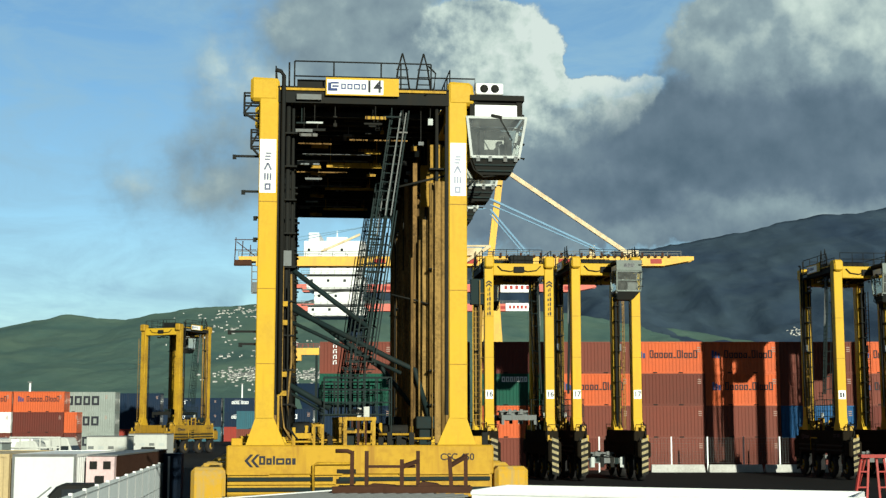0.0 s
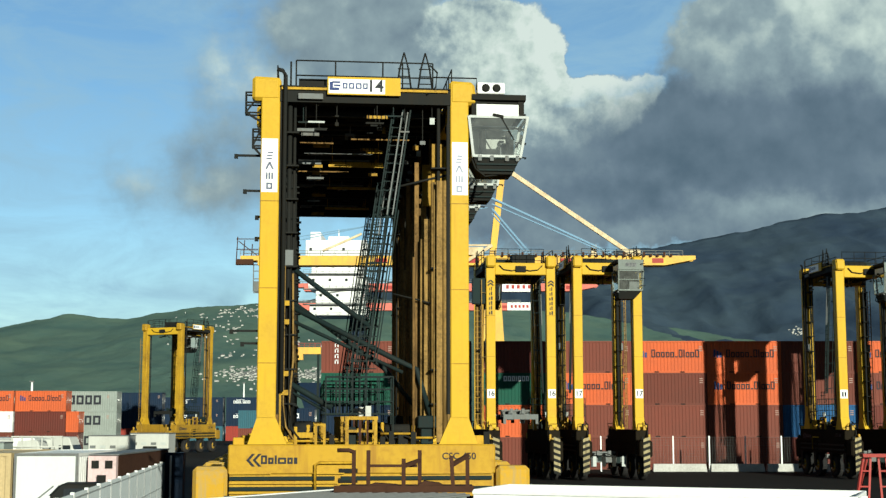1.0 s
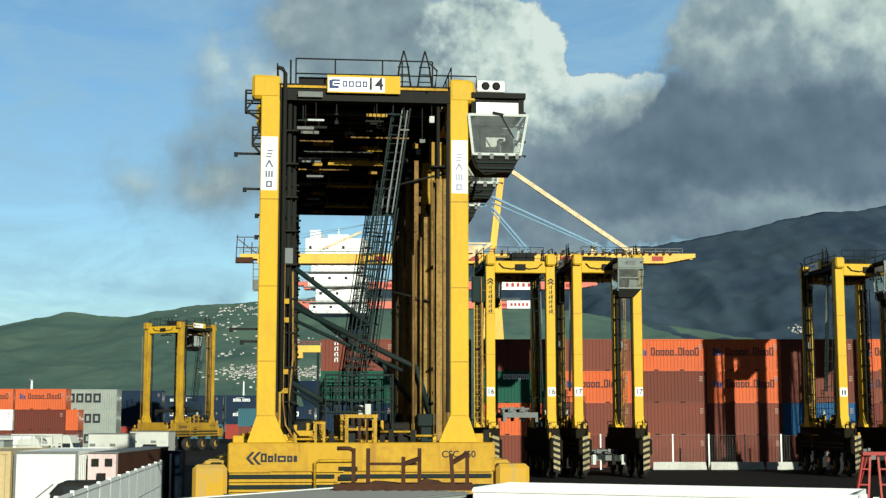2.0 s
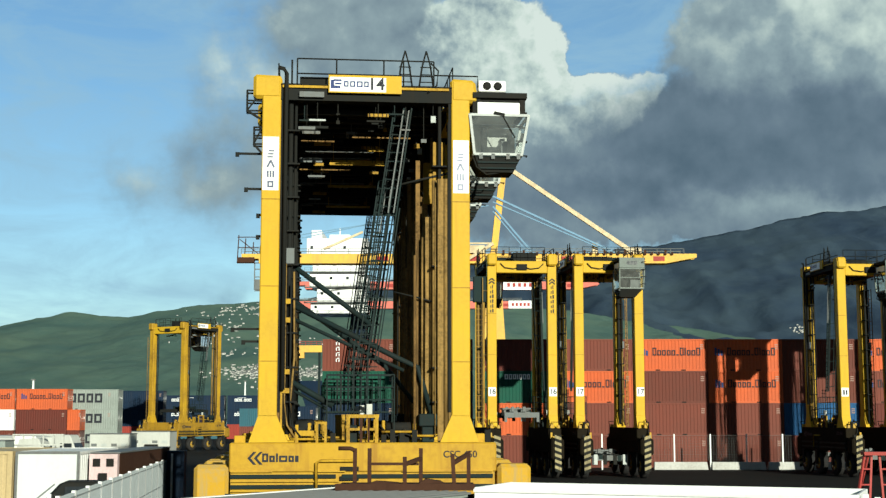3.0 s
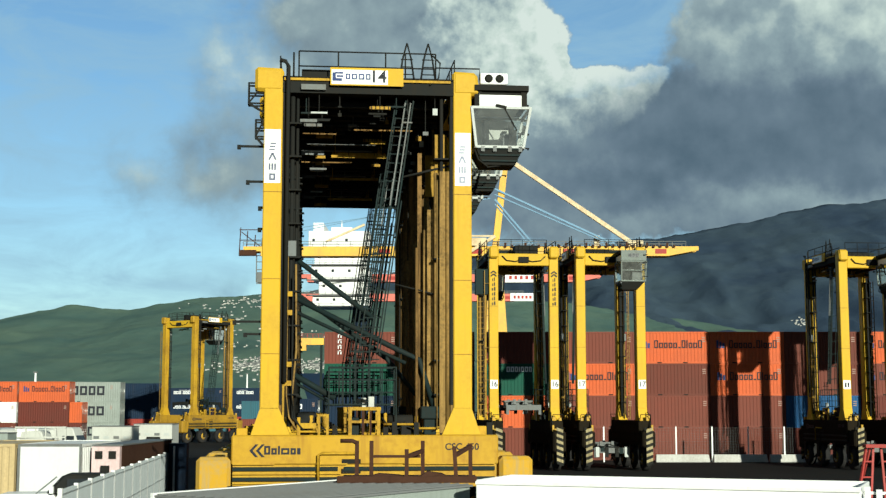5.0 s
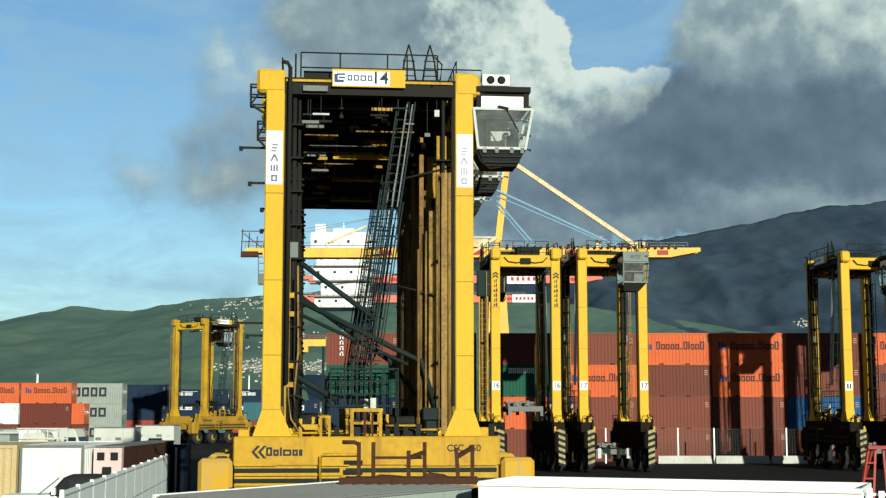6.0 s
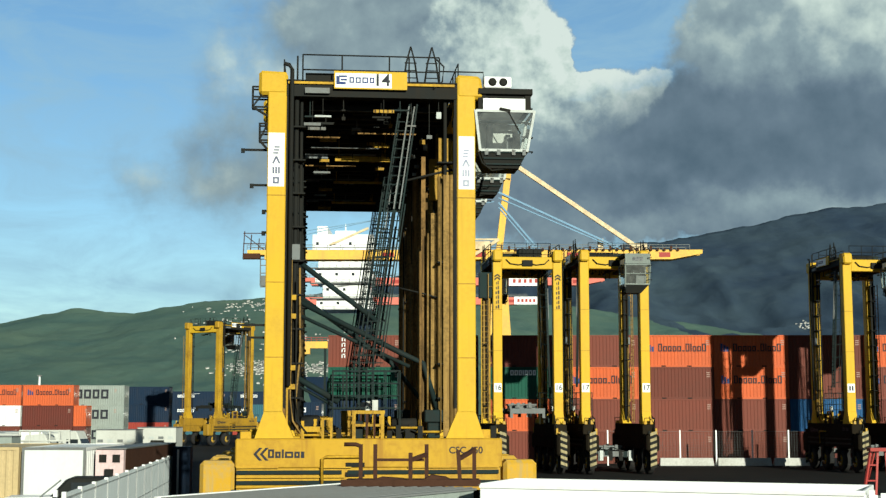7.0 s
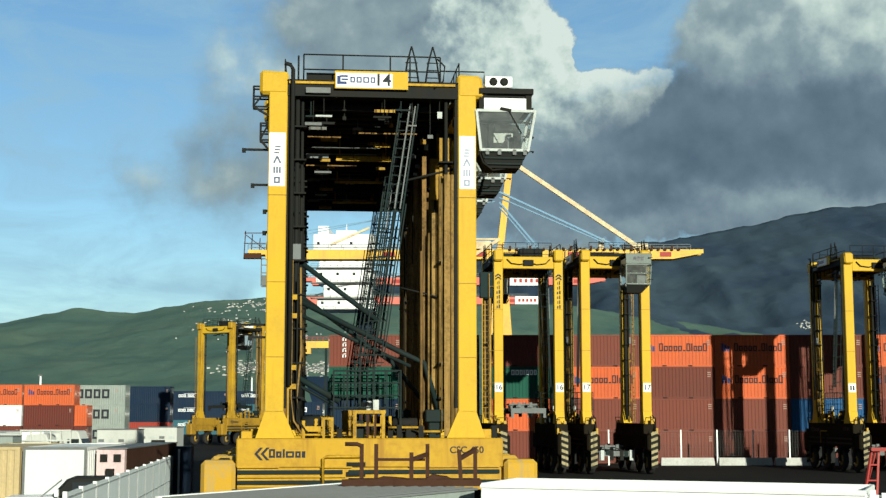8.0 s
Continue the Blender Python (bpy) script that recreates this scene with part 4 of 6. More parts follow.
def spreader_part(top, z, pale=None):
    bm = boxes((-2.9, 2.9, -.55, -.25, z, z + .35), (-2.9, 2.9, .25, .55, z, z + .35), (-.6, .6, -.9, .9, z + .1, z + .5))
    for sx in (-1, 1):
        box(bm, *sorted((sx * 2.7, sx * 3.02)), -1.2, 1.2, z - .05, z + .3)
        for sy in (-1, 1):
            box(bm, *sorted((sx * 2.75, sx * 3.0)), *sorted((sy * 1.02, sy * 1.2)), z - .35, z - .05)
    s = part("spreader", bm, pale or BLACK, top)
    bm = boxes((-.7, .7, -1.0, 1.0, z + .5, z + .62))
    for x in (-1.4, 1.4):
        for y in (-.4, .4):
            box(bm, x - .1, x + .1, y - .1, y + .1, z + .3, z + .7)
    part("head_block", bm, pale or GREENISH, s)
    if pale:
        for x in (-2.4, -1.9, 1.9, 2.4, 2.95):
            pieces("spreader_motor", [(x - .14, x + .14, -.75, -.5, z + .05, z + .42), (x - .1, x + .1, .52, .8, z - .1, z + .3)], BLACK if x == 1.9 else GREENISH, s)
        for y in (-1.0, -.35, .35, 1.0):
            part("flipper", boxes((3.03, 3.10, y - .12, y + .12, z - .32, z + .36)), FRAME if abs(y) > .5 else BLACK, s)
        part("spreader_hose", made(tube, [(3.08, -.8, z + .3), (3.1, -.2, z + .55), (3.1, .5, z + .3)], .04, 6), BLACK, s)
    for x in (-1.4, 1.4):
        for y in (-.4, .4):
            part("hoist_chain", made(tube, [(x, y, z + .6), (x, y, 14.7)], .025, 6), BLACK, s)
    return s


def cab(top, yc, end_panel=False):
    """Glazed driver's cab hung beyond the end of the frame."""
    a, b = yc - .88, yc + .75
    h = part("cab_base", made(lambda bm: hexa(bm, [(3.75, a + .1, 12.16), (4.85, a + .1, 12.16), (4.85, b - .5, 12.16), (3.75, b - .5, 12.16)],
                                              [(3.55, a, 12.72), (5.12, a, 12.72), (5.12, b, 12.72), (3.55, b, 12.72)])), BLACK, top)
    bm = bmesh.new()
    bot = [(3.55, a, 12.74), (5.12, a, 12.74), (5.12, b, 12.74), (3.55, b, 12.74)]
    mid = [(3.40, a - .04, 14.05), (5.36, a - .04, 14.05), (5.36, b + .04, 14.05), (3.40, b + .04, 14.05)]
    for i in range(4):
        j = (i + 1) % 4
        bar(bm, bot[i], bot[j], .085)
        bar(bm, mid[i], mid[j], .085)
        bar(bm, bot[i], mid[i], .085)
    f = part("cab_frame", bm, SAGE if end_panel else FRAME, top, "grey-white frame round the windows of the cab")
    bm = bmesh.new()
    for i in range(4):
        j = (i + 1) % 4
        bm.faces.new([bm.verts.new(Vector(p)) for p in (bot[i], bot[j], mid[j], mid[i])])
    gp = part("cab_window", bm, GLASS, f)
    gp.visible_shadow = False
    part("upper_band", boxes((3.66, 5.06, a - .02, b + .02, 14.10, 14.48)), CLEAN_WHITE, f)
    part("cab_roof", boxes((3.5, 5.3, a - .1, b + .1, 14.62, 14.80), (3.5, 3.75, a, b, 14.1, 14.62), (5.05, 5.25, a, b, 14.1, 14.62), (3.75, 5.05, a + .05, b - .05, 14.48, 14.62)), BLACK, f)
    if end_panel:
        p = part("end_panel", boxes((5.31, 5.35, a - .05, b + .05, 14.12, 14.80)), SAGE, f, "pale panel over the end window")
        part("slot", boxes((5.352, 5.358, a + .45, b - .45, 14.32, 14.58)), DARK_WINDOW, p)
        # black sheet added behind the glass to stand for the cab's dim inside
        part("back_wall", boxes((3.60, 3.66, a + .1, b - .1, 12.8, 14.0)), BLACK, f)
    part("wiper", made(lambda bm: (bar(bm, (4.45, a - .06, 14.1), (4.9, a - .05, 13.3), .03), bar(bm, (4.2, a - .06, 14.12), (4.55, a - .06, 14.05), .1))), BLACK, f)
    s = part("driver_seat", boxes((3.9, 4.45, yc - .3, yc + .3, 12.85, 13.1), (3.9, 4.05, yc - .3, yc + .3, 13.1, 13.75), (4.7, 4.95, yc - .5, yc - .35, 12.8, 13.4)), BLACK, top)
    part("console", boxes((4.55, 4.95, yc - .1, yc + .6, 12.8, 13.35)), GREY, s)
    part("monitor", boxes((4.75, 4.9, yc - .3, yc, 13.4, 13.7)), BLACK, s)
    part("rear_panel", boxes((3.6, 5.0, b - .25, b - .18, 12.8, 13.9)), GREY if end_panel else OFFWHITE, s)
    part("cross_bar", made(bar, (5.25, a, 13.45), (5.25, b, 13.45), .05), SAGE, f)
    if not end_panel:
        bm = boxes((3.70, 4.62, a + .05, a + .45, 14.86, 15.24))
        bevel(bm, .03)
        ac = part("air_conditioner", bm, CLEAN_WHITE, top, "white air-conditioning box with two round fans")
        for x in (3.98, 4.34):
            bm = bmesh.new()
            lathe(bm, (x, a + .06, 15.05), (0, -1, 0), [(0, .14), (.025, .14), (.03, .05)], 16)
            part("fan", bm, BLACK, ac)
        for x in (3.8, 4.45):
            part("foot", boxes((x - .05, x + .05, a + .1, a + .4, 14.80, 14.86)), BLACK, ac)
    for z, w in ((12.66, .02), (12.45, .1), (12.26, .17)):
        part("base_rib", boxes((3.57 + w, 5.10 - w, a - .03 + w * .2, a + .01 + w * .2, z, z + .05)), GREENISH, h)
    for x in (3.7, 4.1, 4.6, 4.95):
        part("base_bracket", boxes((x, x + .12, a - .05, a + .05, 12.58, 12.76)), GREY, h)
    part("sill_strip", boxes((3.54, 5.13, a - .05, a - .03, 12.70, 12.76)), FRAME, h)
    part("cab_hose", made(tube, [(3.5, a + .1, 12.7), (3.62, a - .02, 12.3), (3.95, a + .1, 12.08), (4.4, a + .2, 12.16)], .03, 6), BLACK, h)
    for z in (13.0, 13.5, 14.0, 14.5):
        part("grab_rail", made(tube, [(5.15, b - .2, z), (5.55, b - .1, z), (5.55, b + .1, z)], .025, 5), BLACK, f)


GRID = 5.805      # turn of the yard's grid
LABEL = "tall yellow straddle carrier with dark machinery, parked in the yard"
base = carrier("tall yellow straddle carrier with white name boards and a grey cab", -1.5, "14", stays=True)
row0, step = Vector((-2.828, 45.938, 0)), Vector((-math.sin(radians(GRID)), math.cos(radians(GRID)), 0)) * 5.45
base.matrix_basis = pose(*row0, 0, 0, GRID)
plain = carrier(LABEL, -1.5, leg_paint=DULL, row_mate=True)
plain.matrix_basis = pose(*(row0 + step), 0, 0, GRID)
for k in (2, 3):
    copy_thing(plain, pose(*(row0 + step * k), 0, 0, GRID))


def lowered(thing, z):
    """Let the spreader of a carrier down to height z."""
    for c in thing.children:
        if c.name.startswith("spreader"):
            c.location.z = z - 14.1
    return thing


def leg_numbers(thing, text, sx):
    """Number boards on the two legs of the end sx."""
    for y in (-2.1, 2.1):
        board = part("number_board", boxes((*sorted((sx * 3.395, sx * 3.41)), y - .26, y + .26, 5.5, 6.1)), CLEAN_WHITE, thing, "small white number board on the leg")
        if text:
            letters(text, .5, INK, board, pose(sx * 3.412, y, 5.8, 90, 0, 90 * sx), "number")
        else:
            part("lettering", boxes((*sorted((sx * 3.41, sx * 3.416)), y - .15, y - .03, 5.62, 5.95), (*sorted((sx * 3.41, sx * 3.416)), y + .04, y + .16, 5.62, 5.95)), INK, board)


DARK_LABEL = "yellow straddle carrier before the container stack, its sills coloured near-black for shade"
# sills of these carriers get their ground-level shadow from the paint
mirrored = carrier(DARK_LABEL, 1.25, sill_paint=SHADED_SILL, spreader_paint=GREY)
corner = lowered(copy_thing(mirrored, pose(29.45, 98.25, 0, 0, 0, GRID - 90)), 1.2)
mirrored.matrix_basis = pose(10.87, 96.38, 0, 0, 0, GRID - 90)
copy_thing(corner, pose(35.45, 98.86, 0, 0, 0, GRID - 90))
leg_numbers(mirrored, "17", 1)
leg_numbers(corner, "", 1)
lowered(mirrored, 1.2)
tail = carrier(DARK_LABEL, 1.3, sill_paint=SHADED_SILL, spreader_paint=GREY)
tail.matrix_basis = pose(4.90, 96.38, 0, 0, 0, GRID + 90)
lowered(tail, 4.1)
leg_numbers(tail, "16", -1)
for y in (2.62, 3.18):
    part("ladder_stile", made(bar, (-3.1, y, 3.4), (-3.1, y, 11.9), .07), YELLOW_WORN, tail)
for k in range(22):
    part("ladder_rung", made(bar, (-3.1, 2.62, 3.7 + .37 * k), (-3.1, 3.18, 3.7 + .37 * k), .04), DULL, tail)
for z in (4.0, 7.5, 11.0):
    part("ladder_bracket", made(bar, (-3.1, 2.38, z), (-3.1, 2.62, z), .06), YELLOW_WORN, tail)
part("service_box", boxes((-3.2, -2.5, 2.42, 3.3, 11.95, 13.7)), GREENISH, tail, "dark service box beside the leg")
for y in (-2.1, 2.1):
    bm = bmesh.new()
    for k in (0, 1):
        for side in (-1, 1):
            bar(bm, (-3.41, y, 13.35 + .2 * k), (-3.41, y + side * .2, 13.18 + .2 * k), .02, .09)
    for k, w in enumerate((.24, .2, .22, .26, .2, .18)):
        box(bm, -3.402, -3.396, y - w / 2, y - .02, 11.2 + .33 * k, 11.45 + .33 * k)
        box(bm, -3.402, -3.396, y + .04, y + w / 2, 11.2 + .33 * k, 11.38 + .33 * k)
    tagged(part("upright_emblem", bm, INK, tail, "dark upright maker's mark on the leg"), kind="stuff")
moving = lowered(carrier(LABEL, 1.5, leg_paint=YELLOW_WORN, sill_paint=DULL, half=2.75), 4.6)
moving.matrix_basis = pose(-30.8, 159.15, 0, 0, 0, 59)
moving["label"] = "small distant yellow straddle carrier driving across the yard"


# ---------------------------------------------------------------- containers
def corrugated(bm, length, z0, z1, y, out, pitch=0.28, depth=0.028):
    """A pressed steel wall along x at y, standing out towards out (+1 or -1)."""
    xs, k = [], 0
    x = -length / 2
    prev = None
    cols = []
    while x < length / 2 - 1e-6:
        for dx, d in ((0, 0), (.09, 0), (.14, 1), (.23, 1)):
            if x + dx < length / 2:
                cols.append((x + dx, d))
        x += pitch
    cols.append((length / 2, 0))
    for cx, d in cols:
        yy = y - out * depth * d
        pair = (bm.verts.new((cx, yy, z0)), bm.verts.new((cx, yy, z1)))
        if prev:
            bm.faces.new((prev[0], pair[0], pair[1], prev[1]))
        prev = pair


PROTO = {}
CAST = {}


def casting_mesh(mat):
    if mat.name not in CAST:
        bm = boxes((-.088, .088, -.083, .083, 0, .118))
        bmesh.ops.recalc_face_normals(bm, faces=bm.faces)
        me = bpy.data.meshes.new("corner_casting")
        bm.to_mesh(me)
        bm.free()
        me.materials.append(mat)
        CAST[mat.name] = me
    return CAST[mat.name]



def pocket_mesh():
    if "pocket" not in CAST:
        bm = boxes((-.18, .18, -.003, .003, -.048, .048))
        bmesh.ops.recalc_face_normals(bm, faces=bm.faces)
        CAST["pocket"] = bpy.data.meshes.new("fork_pocket")
        bm.to_mesh(CAST["pocket"])
        bm.free()
        CAST["pocket"].materials.append(BLACK)
    return CAST["pocket"]


def container(length, colour, m, label, marks="", high=2.59, door_end=True):
    """A corrugated freight container standing at m, its origin in the middle of its floor."""
    key = (length, colour, marks, high)
    if key in PROTO:
        ob = copy_thing(PROTO[key], m)
        ob["label"] = label
        return ob
    L, w, H, mat = length, 1.219, high, BOX[colour]
    top = tagged(new("shipping_container"), label, "container", "stacked containers")
    PROTO[key] = top
    bm = bmesh.new()
    for sy in (-1, 1):
        y0, y1 = sorted((sy * w, sy * (w - .10)))
        box(bm, -L / 2, L / 2, y0, y1, 0, .16)
        box(bm, -L / 2, L / 2, y0, y1, H - .11, H)
        for sx in (-1, 1):
            box(bm, *sorted((sx * L / 2, sx * (L / 2 - .12))), y0 - .003, y1 + .003, .0, H)
    for sx in (-1, 1):
        x0, x1 = sorted((sx * L / 2, sx * (L / 2 - .10)))
        box(bm, x0, x1, -w + .1, w - .1, 0, .16)
        box(bm, x0, x1, -w + .1, w - .1, H - .12, H)
    part("frame", bm, mat, top)
    for sy in (-1, 1):
        bm = bmesh.new()
        corrugated(bm, L - .22, .15, H - .1, sy * (w - .02), sy)
        part("side_panel", bm, mat, top)
    part("roof", boxes((-L / 2 + .02, L / 2 - .02, -w + .02, w - .02, H - .05, H - .02)), mat, top)
    bm = bmesh.new()
    m90 = Matrix.Rotation(math.pi / 2, 4, "Z")
    corrugated(bm, 2 * w - .2, .15, H - .1, L / 2 - .03, 1)
    bmesh.ops.transform(bm, matrix=m90, verts=bm.verts)
    part("end_panel", bm, mat, top)
    for sy in (-1, 1):
        bm = boxes((L / 2 - .07, L / 2 - .02, *sorted((sy * .02, sy * (w - .1))), .17, H - .13))
        d = part("door", bm, mat, top)
        bm = bmesh.new()
        for y in (.3, .85):
            tube(bm, [(L / 2 + .01, sy * y, .2), (L / 2 + .01, sy * y, H - .16)], .022, 6)
            box(bm, L / 2 - .02, L / 2 + .03, sy * y - .02 - .14 * (sy > 0), sy * y + .02 + .14 * (sy < 0), 1.05, 1.12)
        part("lock_rod", bm, STEEL, d)
    for sx in (-1, 1):
        for sy in (-1, 1):
            for z in (0, H - .118):
                cast = new("corner_casting", casting_mesh(mat))
                cast.parent, cast.location = top, (sx * (L / 2 - .082), sy * (w - .077), z)
    yf = -w - .004
    if marks == "long":            # round emblem and a long word, navy
        bm = bmesh.new()
        for k in range(3):
            box(bm, -L * .41 + k * .24, -L * .41 + k * .24 + .18, yf - .006, yf, 1.25, 1.9 - .12 * k)
        part("emblem", bm, BLUE_INK, top, "blue emblem")
        bm = bmesh.new()
        low, tall = (.30, .44), (.32, .64)
        cells(bm, -L * .24, 1.26, yf - .006, yf, [tall, low, low, low, low, (.2, .1), tall, (.09, .64), low, low, tall], .085, .085)
        part("lettering", bm, INK, top, "dark lettering")
    if marks == "bold":            # six heavy black letters
        bm = bmesh.new()
        cells(bm, -2.1, .85, yf - .006, yf, [(.98, 1.1), (.9, 1.1), (.8, 1.1), (.86, 1.1), (.82, 1.1), (.9, 1.1)], .25, .2)
        part("lettering", bm, INK, top, "heavy black lettering")
    if marks == "white":
        bm = bmesh.new()
        x = -L * .28
        cells(bm, x, 1.5, yf - .006, yf, [(.36, .5), (.42, .5), (.38, .5), (.2, .06), (.36, .5), (.38, .5), (.44, .5)], .11, .08)
        box(bm, -L * .2, L * .05, yf - .006, yf, 2.15, 2.2)
        part("lettering", bm, WHITE_INK, top, "white lettering")
    if marks == "capital":
        bm = bmesh.new()
        cells(bm, -1.35, 1.92, yf - .006, yf, [(.27, .42), (.27, .42), (.25, .42), (.1, .42), (.25, .42), (.27, .42), (.24, .42)], .085, .07)
        part("lettering", bm, WHITE_INK, top, "white lettering")
    if marks == "upright":
        bm = bmesh.new()
        for k in range(4):
            z = 2.1 - k * .45
            for q in ((0, .3, .25, .32), (0, .08, 0, .32), (.22, .3, 0, .2)):
                box(bm, -L * .32 + q[0], -L * .32 + q[1], yf - .006, yf, z + q[2], z + q[3])
        part("lettering", bm, WHITE_INK, top, "white upright lettering")
    for x in (-1.05, 1.05) if L > 3 else ():
        for sy in (-1, 1):
            pocket = new("fork_pocket", pocket_mesh())
            pocket.parent, pocket.location = top, (x, sy * (w + .003), .068)
    # small data marks near the door
    bm = bmesh.new()
    for k in range(3):
        box(bm, L * .40, L * .40 + .28, yf - .005, yf, H - .5 - k * .16, H - .43 - k * .16)
    tagged(part("data_mark", bm, FADED_MARK, top), kind="stuff")
    top.matrix_basis = m
    return top


def stack(x, y, turn, colours, what, length=6.058, marks=None, high=2.59):
    """A pile of containers, listed from the ground up."""
    for k, c in enumerate(colours):
        mk = (marks or {}).get(k, "")
        container(length, c, pose(x, y, k * (high + .01), 0, 0, turn), f"{c} corrugated freight container {what}", mk, high)


# the long stack behind the carriers, four high
Y_STACK = 112.3
long_row = [
    (-7.05, ["maroon", "navy", "green", "brick"], {3: "upright"}), (-0.85, ["maroon", "brown", "navy", "maroon"], {}),
    (6.15, ["brick", "orange", "green", "maroon"], {2: "capital"}), (12.25, ["brown", "brick", "orange", "brick"], {2: "long"}),
    (18.35, ["brick", "brick", "brown", "orange"], {3: "long"}), (24.45, ["brown", "brick", "orange", "orange"], {2: "long", 3: "long"}),
    (30.55, ["maroon", "blue", "brown", "brown"], {}), (36.65, ["brown", "maroon", "brick", "orange"], {2: "long", 3: "long"}),
    (42.75, ["maroon", "brick", "brick", "orange"], {3: "long"}),
]
for x, cs, mk in long_row:
    stack(x, Y_STACK, 0, cs, "in a stack of four", marks=mk)

# further stacks across the yard
Y3 = 164.3
for x, cs, mk in ((-48.3, ["maroon", "maroon", "orange"], {2: "long"}), (-54.6, ["brown", "white", "orange"], {2: "long", 1: "white"}), (-60.8, ["brown", "orange", "orange"], {})):
    stack(x, Y3, 0, cs, "in a stack of three", marks=mk, high=2.438)
container(1.5, "orange", pose(-44.45, Y3, 2.448), "short orange corrugated freight container beside a maroon one", high=2.438)
container(1.5, "maroon", pose(-44.45, Y3, 0), "short maroon corrugated freight container beside a longer one", high=2.438)
for k in range(3):
    container(12.19, "grey", pose(-45.9, 166.9, k * 2.448), "pale grey long freight container with heavy black lettering", "bold", high=2.438)
for k, c in enumerate(("red", "navy", "navy")):
    container(6.058, c, pose(-44.5, 201.3, k * 2.6), f"{c} freight container in a stack of three")
for k in range(3):
    container(12.19, "navy" if k > 0 else "teal", pose(-46.2, 248, k * 2.6), "long dark freight container with white lettering", "white")
    container(6.058, ("red", "navy", "navy")[k], pose(-36.5, 248, k * 2.6), "freight container in a distant stack", "white" if k > 0 else "")
    container(6.058, ("teal", "brick", "navy")[k], pose(-30.2, 248, k * 2.6), "freight container in a distant stack", "white" if k == 2 else "")
for k, c in enumerate(("navy", "navy")):
    container(6.058, c, pose(-17.2, 150, k * 2.6), f"{c} freight container in a stack of three", "white" if k == 1 else "")
for k, c in enumerate(("brick", "teal")):
    container(6.058, c, pose(-27.0, 200, k * 2.6), f"{c} freight container in a stack of three", "")


# ---------------------------------------------------------------- quay cranes and ship
def lattice_rail(bm, x0, x1, y, z, h=1.1, pitch=3.0, w=.12):
    k = int((x1 - x0) / pitch)
    for i in range(k + 1):
        x = x0 + (x1 - x0) * i / k
        bar(bm, (x, y, z), (x, y, z + h), w)
    bar(bm, (x0, y, z + h), (x1, y, z + h), w)
    bar(bm, (x0, y, z + h / 2), (x1, y, z + h / 2), w * .7)


